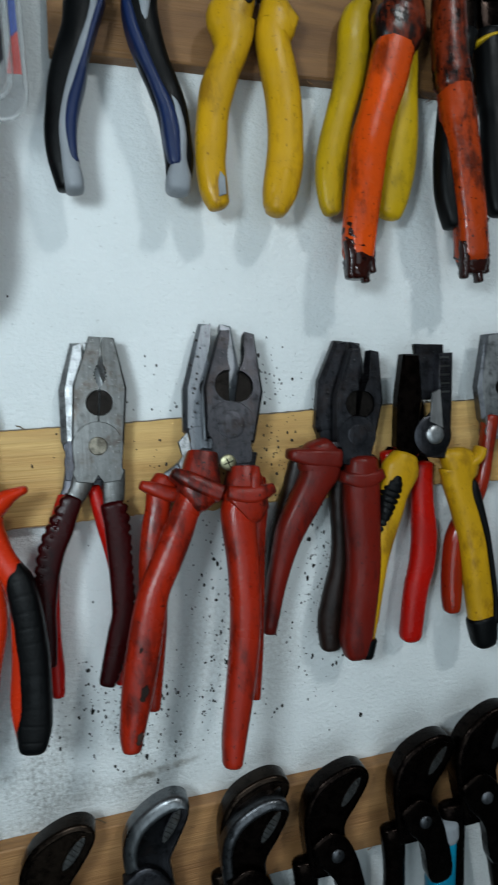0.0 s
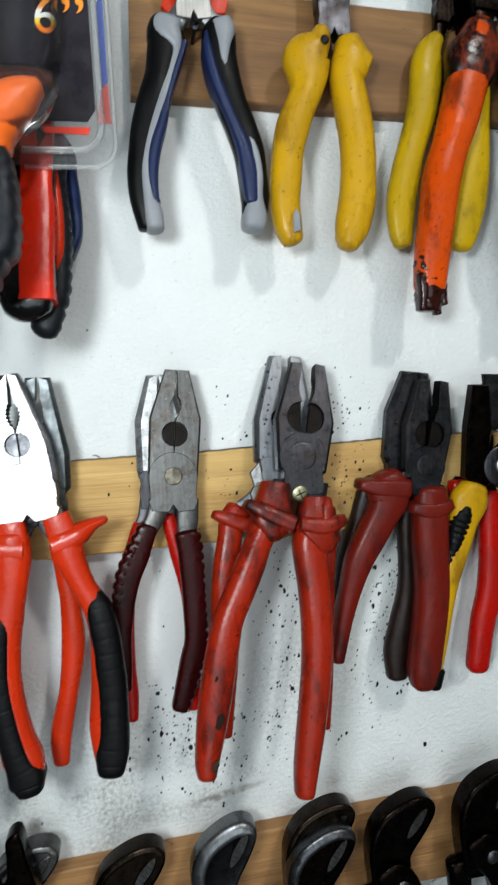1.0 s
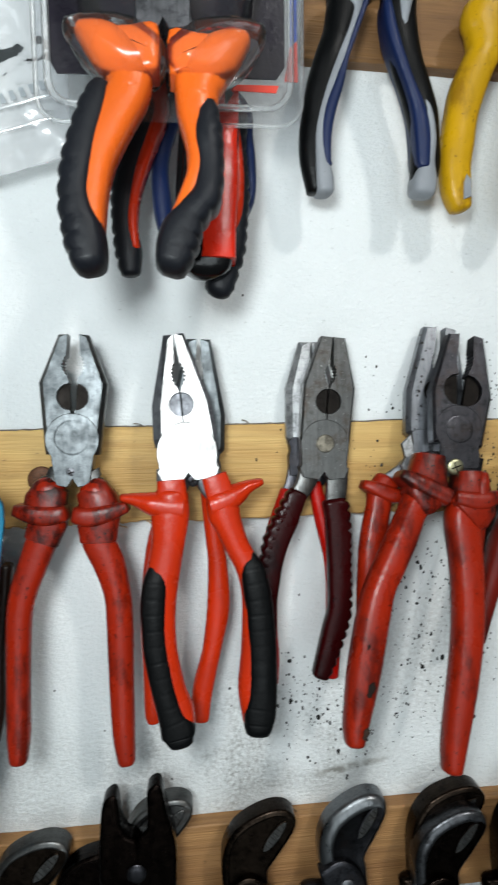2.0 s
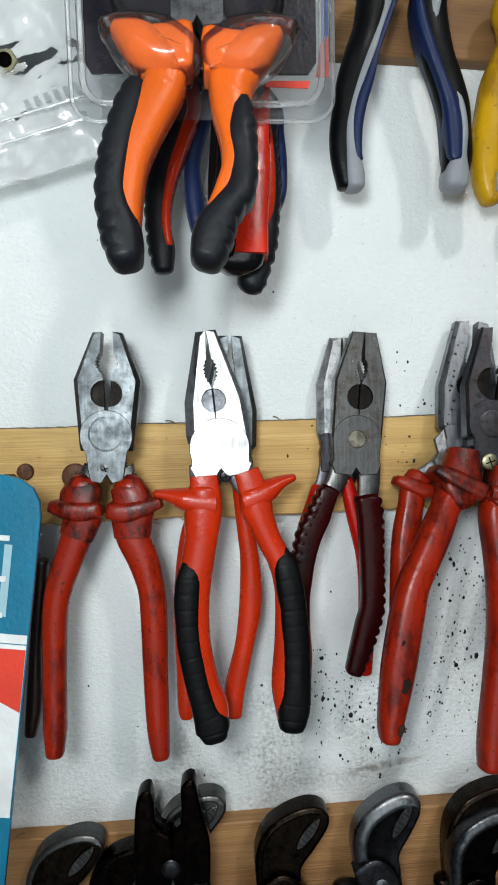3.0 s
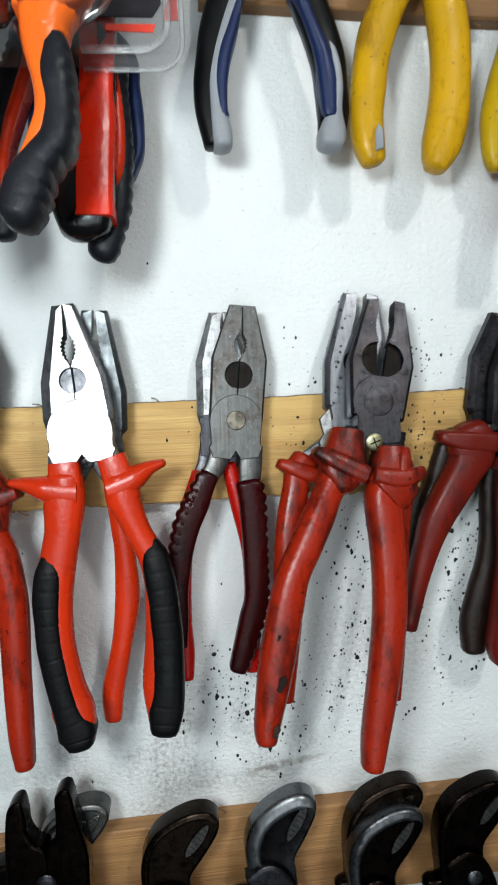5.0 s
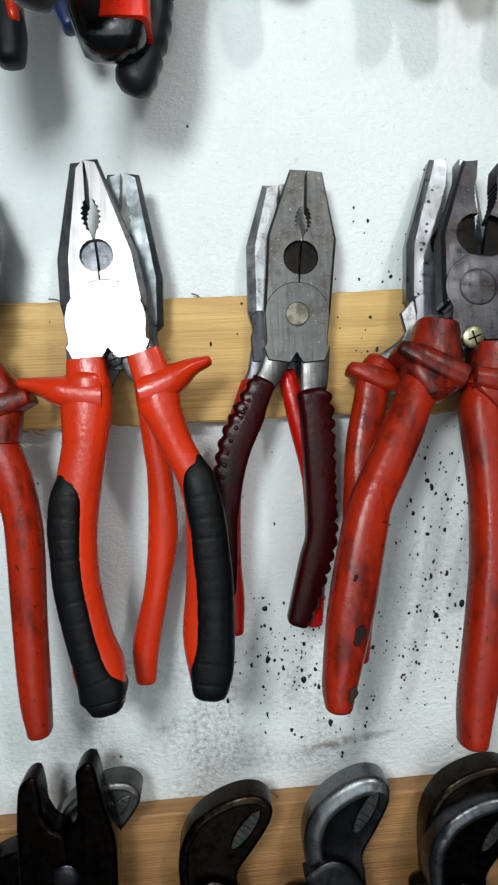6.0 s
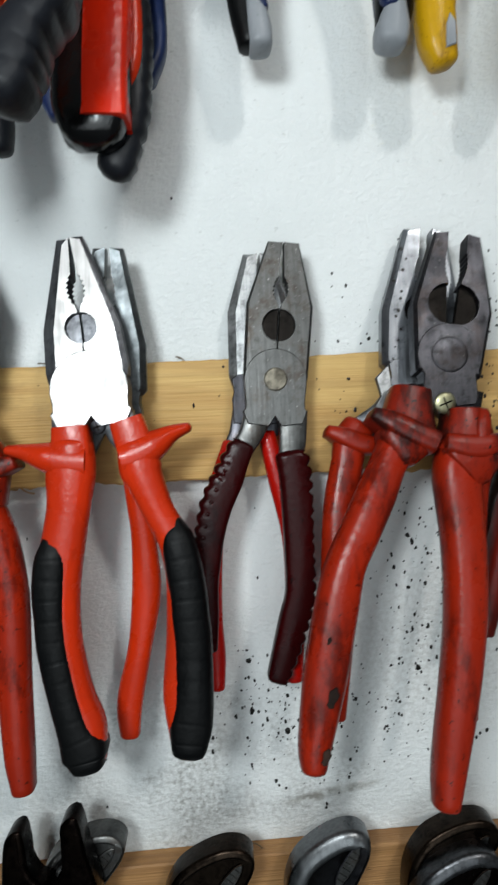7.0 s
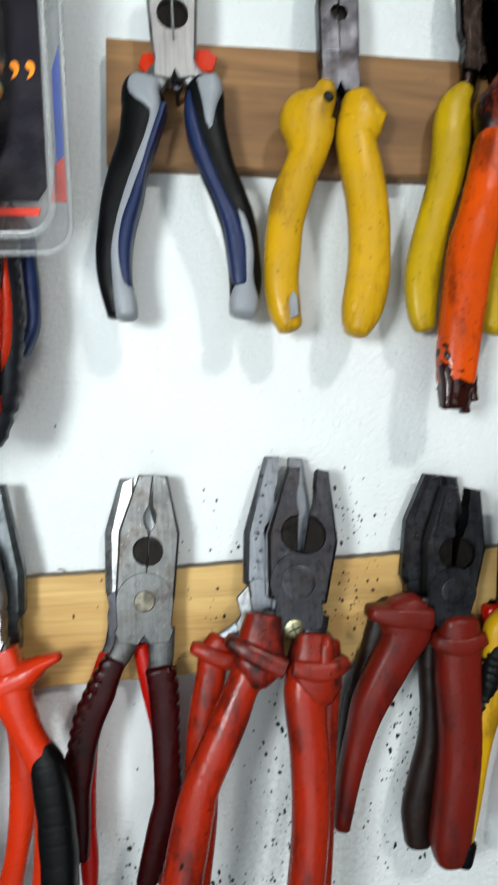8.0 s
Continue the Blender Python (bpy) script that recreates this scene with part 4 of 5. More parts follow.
def hidden_brown_pliers():
    j = jaws(-2.0, 8.5, (7, 53), (14.5, 30), (14, 4), (12, 0), -14, (6, 22), (32, 42), 2.8, open=0.8)
    pliers(BEHIND_REDBROWN, j, "black steel pliers with ribbed dark brown grips", DARK_STEEL, DARK_STEEL, BROWN_GRIP, 5.0, 7.0, None, (4.6, 0.14), steps=7)


def stripper():
    """Wire strippers: two notched blades side by side, a spring and a big pivot bolt."""
    d = STRIPPER
    tool = thing("wire_stripper", d["at"], d["tilt"], "wire stripper with yellow and black grips and a pivot bolt", "wire stripper", PLIERS)
    part("blade", prism([(-15.8, 46.5), (-6, 46), (-5, 20), (-8, 4), (-4, -8), (-14, -14), (-22, -5), (-20, 23)], 7, 1.2), (BLACK_STEEL, BLACK_STEEL), tool)
    part("blade", prism([(6.5, 46), (14.5, 46), (13.5, 24), (12, 1), (8, -14), (-4, -12), (-6, 6), (4, 14), (5, 30)], 7, 1.0, -0.5), (DARK_STEEL, DARK_STEEL), tool)
    part("back_plate", prism([(-6.3, 52), (12, 51), (12, 20), (-4, 20)], 3, 0.5, 3.6), (BLACK_STEEL, DARK_STEEL), tool)
    part("gauge", prism([(0, 24), (5, 26), (6, 4), (-2, 8)], 1.4, 0.3, -4.6), (CHROMED, POLISHED), tool, "bright stop plate")
    for k in range(9):
        part("notch", prism([(5.6, 44 - k * 2.4), (11.2, 44 - k * 2.4), (11.2, 42.9 - k * 2.4), (5.6, 42.9 - k * 2.4)], 1.0, 0.2, -4.3), DARK_STEEL if k % 2 else GUNMETAL, tool)
    smooth(part("collar", disc(0, 0, 11.5, 1.6, -3.4), DARK_STEEL, tool))
    smooth(part("bolt", disc(0.5, 0.5, 5.4, 1.8, -4.8, 24, 0.3), CHROMED, tool))
    left = grip(tool, d["left_grip"], 6.2, YELLOW)
    right = grip(tool, d["right_grip"], 6.2, YELLOW)
    grip(left, [(-22.5, -20, 3), (-24.5, -27, 6), (-28, -36, 5.5), (-32, -46, 3.5), (-35, -54, 1.5)], 6.9, BLACK, "pad", "ribbed black pad", ribs=(3.4, 0.16), steps=9)
    grip(left, [(-43, -113, 5), (-45, -122, 4.4)], 6.7, BLACK, "end_cap")
    grip(right, [(25, -28, 2), (26, -36, 4), (29.5, -48, 3.2), (33, -62, 2.6), (35.5, -80, 2.4), (37.5, -100, 2.4), (37, -114, 3)], 6.9, BLACK, "pad", "black rubber pad")
    guard(right, [(13, -22, 4.5), (22, -19.5, 4.0), (30, -15, 3.6), (33, -10, 3.0)], 5.8, YELLOW)
    grip(right, [(30.6, -112, 8.8), (31.2, -116, 9.0), (32, -125.5, 7.6)], 7.2, BLACK, "end_cap")


def hidden_scarlet_pliers():
    j = jaws(-10, 0, (4, 40), (9, 20), (9, 2), (9, 0), -10, (4, 16), (24, 32), 1.0)
    pliers(BEHIND_STRIPPER, j, "pliers with plain scarlet dipped grips behind the stripper", BLACK_STEEL, BLACK_STEEL, SCARLET, 5.0, 5.0)


def end_pliers():
    j = jaws(1.0, -2, (8, 48), (16, 18), (15, -1), (14, -3), -14, (5, 16), (28, 38), 2.0, open=1.0)
    d = dict(RIGHTMOST)
    d["right_grip"] = [(14, -14, 5), (18, -38, 6), (21, -70, 7), (20, -110, 6), (17, -128, 4)]
    pliers(d, j, "pliers with glossy dark orange-red grips at the row's end", GREY_STEEL, CHROMED, EMBER, 5.5, 7.0)


def teal_pack():
    """A hanging sales card: teal above, red wedge, white field."""
    pack = thing("carded_pack", (-0.1185, -0.062, 1.434), 4, "teal, white and red printed sales card with a hung tool", "packaging")
    pack.rotation_euler[1] = radians(7.9)
    w, tall = 98, 205
    board = [(0, -17), (-1.2, -10), (-4.5, -4.5), (-10, -1.2), (-17, 0), (-w + 8, 0), (-w, -8), (-w, -tall), (0, -tall)]
    part("board", prism(board, 2.4, 0.3), (CARD_TEAL, CARD_TEAL), pack)
    part("white_field", prism([(-0.5, -74), (-w + 0.5, -74), (-w + 0.5, -152), (-0.5, -152)], 0.4, 0.05, -1.5), CARD_WHITE, pack)
    part("red_wedge", prism([(-0.6, -76), (-60, -76), (-0.6, -104)], 0.4, 0.05, -1.9), CARD_RED, pack)
    part("stripe", prism([(-0.5, -69.5), (-w + 0.5, -69.5), (-w + 0.5, -73.5), (-0.5, -73.5)], 0.4, 0.05, -1.5), CARD_WHITE, pack)
    for k in range(9):
        x = -14 - k * 8
        part("print_bar", prism([(x, -30 - (k % 3) * 2), (x + 3.4, -30 - (k % 3) * 2), (x + 3.4, -62), (x, -62)], 0.3, 0.03, -1.5), INK_PALE, pack)
    for z in (-26, -44, -60):
        part("print_line", prism([(-12, z), (-70, z - 1), (-70, z - 3.4), (-12, z - 2.4)], 0.3, 0.03, -1.9), CARD_WHITE, pack)
    for z in (-112, -118, -124, -138):
        part("print_line", prism([(-10, z), (-40, z), (-40, z - 2.2), (-10, z - 2.2)], 0.3, 0.03, -1.9), CARD_RED, pack)
    tool = thing("pliers", BROWNBEHIND["at"], BROWNBEHIND["tilt"], "pliers with dark brown grips behind the sales card", "pliers", PLIERS)
    grip(tool, BROWNBEHIND["grip"], 5, BROWN_GRIP)
    grip(tool, [(-32 - u, v, w) for u, v, w in BROWNBEHIND["grip"]], 5, BROWN_GRIP)
    j = jaws(-16, 0, (5, 15), (11, 8), (11, -2), (11, -5), -18, (2, 4), (8, 12), 1.5, bite=1.0)
    head(tool, j, DARK_STEEL, DARK_STEEL, 7)
    for side in (-1, 1):
        tang(tool, j, [(-16 + side * 14, -26, 4), (-16 + side * 16, -36, 4)], DARK_STEEL, 5)


chrome_pliers(), bright_pliers(), hidden_pliers(), dark_pliers(), hidden_bright_edge_pliers()
big_red_pliers(), hidden_big_pliers(), red_brown_pliers(), hidden_brown_pliers()
stripper(), hidden_scarlet_pliers(), end_pliers(), teal_pack()

screw((-0.0962, -0.008, 1.4340), 30, 2.6, GREY_STEEL, "steel screw under the chrome pliers' joint")
screw((-0.0389, -0.008, 1.4290), 34, 2.8, DARK_STEEL, "dark steel screw in the pine rail")
screw((0.0240, -0.008, 1.4278), 18, 2.6, GREY_STEEL, "steel screw in the pine rail")
screw((0.0908, -0.008, 1.4318), 33, 4.1, BRASS, "pale brass cross-head screw in the pine rail")
screw((0.1680, -0.008, 1.4242), 14, 2.4, DARK_STEEL, "dark steel screw in the pine rail")
rusty = thing("rusty_washer", (-0.1165, -0.0092, 1.4262), 0, "brown rusty round washer on the pine rail", "washer")
smooth(part("washer", disc(0, 0, 6.8, 2.2, 0, 30, 0.4), RUST, rusty))
nail = thing("rusty_nail", (-0.1417, -0.0092, 1.4296), 0, "rusty nail head in the pine rail", "nail")
smooth(part("nail_head", disc(0, 0, 4.2, 3.0, 0, 20, 0.5), RUST, nail))


# ---- the upper row ----
def blue_pliers():
    j = jaws(0, 0, (7, 52), (10.5, 30), (9.4, 8), (8.6, 4), -6, (6.2, 19), (36, 44), 1.2, open=0.3)
    tool = thing("pliers", BLUE["at"], BLUE["tilt"], "polished pliers with black, grey and blue grips", "pliers", PLIERS)
    head(tool, j, CHROMED, POLISHED, 8.0)
    for s in ("left", "right"):
        tang(tool, j, BLUE[s + "_grip"], CHROMED, 6)
        g = grip(tool, BLUE[s + "_grip"][:-2] + ([(-27.0, -102, 5.5)] if s == "left" else [(24.8, -100, 6.0)]), 6.6, BLACK, cap=(0.35, 0.3))
        tail = [(-24.8, -97, 4.8), (-24.4, -102.5, 4.6)] if s == "left" else [(25, -97, 6.2), (24.4, -102, 6.0)]
        grip(g, [(u - 0.5, v, w * 0.82) if s == "right" and v < -25 else (u, v, w + 0.4) for u, v, w in BLUE[s + "_grey"][:-2]] + tail, 7.5, GREY, "inlay", "grey band", square=3.2, cap=(0.35, 0.55))
        grip(g, [(u - (1.2 if s == "right" else -0.4), v, w - (0.7 if s == "right" else 0)) for u, v, w in BLUE[s + "_blue"]], 8.0, NAVY, "inlay", "navy blue inlay", square=4.0)
    part("spring_clip", prism([(-15, 1), (-13, 6), (14, 8), (18, 5), (16, -1), (-12, -2)], 3, 0.4, 2.5), RED, tool, "small red clip")


def yellow_pliers():
    j = jaws(0, 0.5, (4, 62), (8.6, 26), (8.6, 4), (8.4, 0), -12, (3.4, 19.8), (42, 54), 0.8, open=0.2, bite=1)
    tool, (left, right) = pliers(YELLOW_PAIR, j, "dark grey steel pliers with plain yellow grips", DARK_STEEL, DARK_STEEL, YELLOW, 7.2, 7.5)
    smooth(part("recess", disc(-6.5, -17, 2.2, 0.6, -7.0, 18), BLACK, left))
    part("worn_patch", prism(turned([(-2.2, -6), (1.8, -5), (2.4, 3), (0.4, 6), (-1.6, 2)], 6, (-24.8, -103)), 0.8, 0.5, -6.6), GREY, left, "pale worn patch")
    guard(right, [(5, -21, 5.5), (12, -23, 6.0), (17.5, -25.5, 4.2)], 6.8, YELLOW, square=4.0, cap=(0.3, 0.3))
    grip(right, [(9, -95, 6), (6.5, -106, 7), (4, -116.5, 4.6)], 7.6, YELLOW, "end_pad")


def lemon_pliers():
    j = jaws(0, 0, (5, 55), (10, 28), (10, 4), (9, 0), -14, (4, 20), (34, 46), 1.0)
    pliers(YELLOW2, j, "pliers with lemon yellow grips behind a worn orange pair", BLACK_STEEL, BLACK_STEEL, LEMON, 5.5, 6.0)


def burnt_pliers():
    j = jaws(-2, 2, (7, 62), (17, 34), (18, 4), (16, 0), -16, (6, 24), (38, 50), 2.4, open=1)
    short = dict(ORANGE_PAIR)
    for side in ("left_grip", "right_grip"):
        short[side] = [(u, v, w * 0.9) for u, v, w in ORANGE_PAIR[side][:-1]]
    tool, (left, right) = pliers(short, j, "heavy black pliers with charred, torn orange grips", BLACK_STEEL, BLACK_STEEL, BURNT, 8.0, 9.0)
    for g, rows in ((left, ORANGE_PAIR["left_grip"]), (right, ORANGE_PAIR["right_grip"])):
        a, b = rows[-3:], rows[:4]
        grip(g, [(u, v + 3, w * 0.8) for u, v, w in a], 6.4, CHAR, "torn_end", "charred torn end", ragged=0.45, steps=8, cap=(0.1, 0.2))
        if g is right:
            g.data.materials[0] = CHARRED
            g["label"] = "grip charred dark over most of its length"
        for k, (off, lng) in enumerate(((-0.62, 7), (-0.1, 3), (0.3, 9), (0.75, 4))):
            u, v, w = a[-2]
            grip(g, [(u + off * w, v + 6, 2.6), (u + off * w, v - 4, 2.2), (u + off * w * 1.1, v - 6 - lng, 1.0)], 3.2, BURNT if k == 1 else CHAR, "torn_strip", "torn charred strip", y=-3.0 + k, ragged=0.4)
        grip(g, [(u, v, w + 0.2) for u, v, w in b], 8.3, SCORCHED, "scorched_collar", "scorched dark collar", ragged=0.08, steps=8, cap=(0.2, 0.6))


def black_grip_pliers():
    j = jaws(-4, 0, (6, 55), (13, 28), (13, 4), (12, 0), -18, (5, 20), (34, 46), 1.4)
    tool, made = pliers(BLACK_RIGHT, j, "pliers with black grips and a yellow edge", BLACK_STEEL, BLACK_STEEL, BLACK, 6.5, 7.0)
    guard(made[1], [(-8, -42, 1.5), (0, -38, 2.2), (10, -36, 2.2)], 6.8, LEMON)


def carded_pliers():
    """Orange and black pliers in a clear blister on a black card."""
    pack = thing("blister_pack", (-0.046, -0.0605, 1.598), 1, "clear blister pack with a black card and orange pliers", "packaging")
    card = [(-47, 9), (-44, 4), (46, 4), (49.5, 9), (49.5, 128), (46, 132), (-44, 132), (-47, 128)]
    part("card", prism(card, 0.8, 0.1), (CARD_BLACK, CARD_BLACK), pack, "black printed card")
    part("card_edge", prism([(52.5, 52), (55.5, 62), (55.5, 22), (52.5, 19)], 0.5, 0.05, 4), CARD_BLUE, pack, "blue printed strip")
    part("card_edge", prism([(52.2, 18.6), (55.5, 21.6), (55.8, 5), (50, 5)], 0.5, 0.05, 4), CARD_RED, pack, "red printed strip")
    part("card_edge", prism([(28, 1.8), (47, 1.8), (46, -1.2), (28, -0.6)], 0.5, 0.05, 0.5), CARD_RED, pack, "red printed strip")

    def frame_sheet(x0, x1, z0, z1, y, r=10.0):
        pts = []
        for cx, cz, a0 in ((x1 - r, z0 + r, -90), (x1 - r, z1 - r, 0), (x0 + r, z1 - r, 90), (x0 + r, z0 + r, 180)):
            for k in range(6):
                a = radians(a0 + 18 * k)
                pts.append((cx + r * math.cos(a), cz + r * math.sin(a)))
        return pts

    rim = frame_sheet(-53, 57, -14, 140, 0)
    for inset, y, fat in ((0, 2.0, 1.0), (5.5, -2.0, 1.5)):
        loop = [(u + (inset if u < 0 else -inset), v + (inset if v < 60 else -inset), fat) for u, v in rim]
        bm = sweep([(19, loop[0][1], fat)] + loop + [(-17, loop[-1][1], fat)], fat, y, 1, 8, 2.0, (0, 0))
        smooth(part("rim", bm, RIM, pack))
    sheet = prism(frame_sheet(-52.5, 56.5, -13.5, 139, 0), 0.4, 0.1, 1.6)
    part("flange", sheet, CLEAR, pack)
    # the bubble over the jaws and shoulders of the pliers
    bm = bmesh.new()
    rings = []
    for k in range(9):
        a = k / 8 * math.pi / 2
        s, lift = math.cos(a) ** 0.5 if k < 8 else 0.02, math.sin(a)
        ring = []
        for i in range(40):
            g = 2 * math.pi * i / 40
            cu, cv = math.cos(g), math.sin(g)
            ring.append(bm.verts.new((1 + 37 * s * math.copysign(abs(cu) ** 0.5, cu), -2 - 38 * lift, 60 + 52 * s * math.copysign(abs(cv) ** 0.5, cv))))
        rings.append(ring)
    for a, b in zip(rings, rings[1:]):
        for i in range(40):
            bm.faces.new((a[i], a[(i + 1) % 40], b[(i + 1) % 40], b[i]))
    smooth(part("bubble", bm, BUBBLE, pack, "clear vacuum-formed bubble"))
    for side in (-1, 1):
        lobe = [(side * 35 + 1, 5, 3), (side * 30 + 1, 3, 7), (side * 23 + 1, 0, 10.5), (side * 14 + 1, -3, 12), (side * 6 + 1, -5, 9)]
        smooth(part("bubble", sweep(lobe, 13.0, -30.0, 6, 24, 2.3), BUBBLE, pack, "clear bubble over the pliers' shoulders"), 180)
    for text, x, size in (("6", 27.0, 20.0), ("”", 38.0, 25.0)):
        cu = bpy.data.curves.new("size_mark", "FONT")
        cu.body, cu.size, cu.extrude = text, size * MM, 0.00012
        tmp = bpy.data.objects.new("size_mark", cu)
        me = bpy.data.meshes.new_from_object(tmp)
        bpy.data.objects.remove(tmp)
        me.materials.append(INK_ORANGE)
        ob = new("size_mark", me)
        ob.parent = pack
        ob.matrix_basis = pose(x * MM, -0.0009, 0.0385 if text == "6" else 0.0355, 90, 0, 0)
        ob["label"] = "orange printed size mark"
    j = jaws(0, 0, (5, 60), (13, 30), (12, 4), (10, 0), -24, (5, 20), (34, 46), 1.2)
    slim = dict(ORANGEBLACK)
    # both shoulders flare out into rounded finger guards
    slim["left_grip"] = [(-11.8, -41, 7.8), (-13.2, -47, 7.6), (-16.8, -54, 7.4), (-21.5, -63, 7.2), (-25.6, -73, 6.8), (-27.6, -84, 6.4), (-28.4, -93, 6.2), (-28.6, -101, 5.5)]
    slim["right_grip"] = [(11.6, -42, 8.0), (11.2, -46, 7.8)] + [(u - 0.8, v, w) for u, v, w in ORANGEBLACK["right_grip"][5:8]] + [(u - 3.6, v, w * 0.6) for u, v, w in ORANGEBLACK["right_grip"][8:10]] + [(4, -102, 4.5)]
    tool, (left, right) = pliers(slim, j, "new orange and black pliers in the blister pack", GREY_STEEL, GREY_STEEL, ORANGE, 8.0, 8.0, steps=7, square=3.2)
    for over, side, low in ((left, -1, 0.0), (right, 1, -2.0)):
        guard(over, [(side * 29.5, -24.5 + low, 3.0), (side * 26, -26.5 + low, 5.6), (side * 21, -30 + low, 8.0), (side * 16, -35.5 + low, 8.8), (side * 12.8, -42 + low, 8.2), (side * 12.2, -48 + low, 7.2)], 8.4, ORANGE, square=2.4, cap=(0.7, 0.3))
        tab = [(side * (7 + a), -24 + low + b) for a, b in ((-5, -16), (4, -17), (9, -12), (14, -5), (12, -1.5), (5, -0.5), (-5, 0))]
        smooth(part("collar", cushion(glide(tab + tab[:1], 3)[:-1], 13, 3.4), ORANGE, over), 60)
    lp = [(-22.5, -45.5, 3.4), (-25, -53, 5.4), (-28.6, -64, 5.9), (-31.4, -75, 6.3), (-32.6, -85, 6.1), (-32, -92, 6.6), (-30.2, -98.5, 7.5), (-29.2, -104, 7.4), (-28.3, -109.5, 6.2)]
    grip(left, lp, 9.2, PAD, "pad", "scalloped dark rubber pad", serrate=(6.2, 0.22, -1), steps=12, square=3.4)
    rp = [(u, v, w + 1.2) for u, v, w in ORANGEBLACK["right_pad"][:-4]] + [(8.8, -92, 5.8), (5.0, -98, 7.4), (2.8, -103.5, 7.6), (1.0, -109.5, 6.4)]
    grip(right, rp, 9.2, PAD, "pad", "scalloped dark rubber pad", serrate=(6.2, 0.22, 1), steps=12, square=3.4)


def red_black_pliers():
    d = REDBLACK_L
    tool = thing("pliers", d["at"], d["tilt"], "pliers with red and black ribbed grips behind the blister", "pliers", PLIERS)
    j = jaws(8, 0, (5, 40), (12, 16), (12, -10), (12, -14), -34, (5, 8), (20, 32), 1.2)
    head(tool, j, GREY_STEEL, GREY_STEEL, 7)
    for s in ("left", "right"):
        tang(tool, j, d[s + "_grip"], GREY_STEEL, 5)
        rows = d["left_grip"] if s == "left" else [(u - 2.5, v, w + 2.6) for u, v, w in d["right_grip"]]
        g = grip(tool, rows, 6.0, PAD, serrate=(5.6, 0.24, -1 if s == "left" else 1), steps=8)
        grip(g, [(u, v, w + (0.3 if s == "left" else 1.3)) for u, v, w in d[s + "_stripe"]], 7.2, RED, "stripe", "red stripe", square=3.6)
    navy = thing("pliers", (d["at"][0] + 0.004, d["at"][1] + 0.012, d["at"][2]), 5, "pliers with navy blue grips at the back", "pliers", PLIERS)
    j = jaws(8, 0, (5, 40), (10, 16), (10, -10), (10, -14), -34, (4, 8), (20, 32), 1.2)
    head(navy, j, GREY_STEEL, GREY_STEEL, 6)
    grip(navy, [(3, -40, 4), (-4, -58, 4.5)] + d["left_navy"], 4.5, NAVY)
    grip(navy, [(17, -36, 4)] + [(u + 1.5, v - 4, w) for u, v, w in d["right_navy"]] + [(28, -100, 3)], 4.5, NAVY)


def red_panel_cutter():
    d = REDWEDGE
    tool = thing("wire_cutter", d["at"], d["tilt"], "cutter with a broad red panelled black grip", "cutter", PLIERS)
    g = grip(tool, d["grip"], 8.5, GLOSS_BLACK, square=5.0)
    grip(g, [(u - 0.6, v * 1.025, w + 0.8) for u, v, w in d["panel"]], 9.1, GLOSS_RED, "panel", "glossy red panel", square=6.0, cap=(0.05, 0.05))
    part("mark", prism([(-1.5, -40), (2.2, -46), (-1.5, -52)], 0.3, 0.03, -9.2), BLACK, g, "black arrow mark")
    grip(tool, [(-15, -34, 4), (-18, -62, 3.6), (-20, -88, 3.6), (-19, -100, 3)], 5, BLACK)
    j = jaws(-16, 0, (5, 40), (11, 16), (11, -6), (11, -8), -26, (4, 8), (20, 30), 1.2)
    head(tool, j, BLACK_STEEL, BLACK_STEEL, 7)
    for s in (-11, 11):
        tang(tool, j, [(-16 + s, -26, 4), (-16 + s * 1.05, -36, 4)], BLACK_STEEL, 5)


def clear_bag():
    """A crumpled clear plastic bag with small brass fittings, hung beside the blister pack."""
    bag = thing("plastic_bag", (-0.16, -0.022, 1.60), 2, "crumpled clear plastic bag holding brass fittings", "bag")
    for name, y, seed in (("front_sheet", -7.0, 1.0), ("back_sheet", 6.0, 9.0)):
        bm = bmesh.new()
        grid = []
        for i in range(61):
            row = []
            for k in range(61):
                u = -75 + 143 * i / 60
                v = -38 + 0.30 * u + (130 - 0.1 * u) * k / 60
                pinch = min(1, k / 8, (60 - i) / 8, i / 8)
                yy = y * pinch + 3.4 * noise.noise((u * 0.045, v * 0.05, seed)) + 1.8 * noise.noise((u * 0.12 + v * 0.10, v * 0.03, seed)) + 1.6 * abs(noise.noise((u * 0.06, v * 0.36 - u * 0.1, seed + 3))) + 1.1 * abs(noise.noise((u * 0.3 + v * 0.12, v * 0.2, seed + 6)))
                row.append(bm.verts.new((u, yy, v)))
            grid.append(row)
        for a, b in zip(grid, grid[1:]):
            for k in range(60):
                bm.faces.new((a[k], a[k + 1], b[k + 1], b[k]))
        smooth(part(name, bm, BAG_FILM, bag), 180)
    for low in (-14, -24):
        smooth(part("zip_ridge", sweep([(u, low + 0.30 * u + 0.5 * math.sin(u * 0.5), 0.7) for u in range(-70, 67, 6)], 0.6, -11.0, 2, 8, 2.0), BAG_FILM, bag))
    for k in range(6):
        x, z = 36 + k * 4.4, -2.0 + k * 1.5
        part("print_bar", prism(turned([(0, 0), (2.3, 0), (2.3, 4.2), (0, 4.2)], 19, (x, z)), 0.3, 0.03, -11.5), INK_GREY, bag)
    for x, z in ((26, 22), (12, 30), (-8, 16)):
        fit = thing("brass_fitting", (-0.16 + x * MM, -0.024, 1.60 + z * MM), 0, "small brass pipe fitting inside the clear bag", "fitting", "fittings in the bag")
        smooth(part("collar", disc(0, 0, 6, 6, 2, 6), BRASS, fit))
        smooth(part("bore", disc(0, 0, 3.4, 1, -4), BLACK_STEEL, fit))


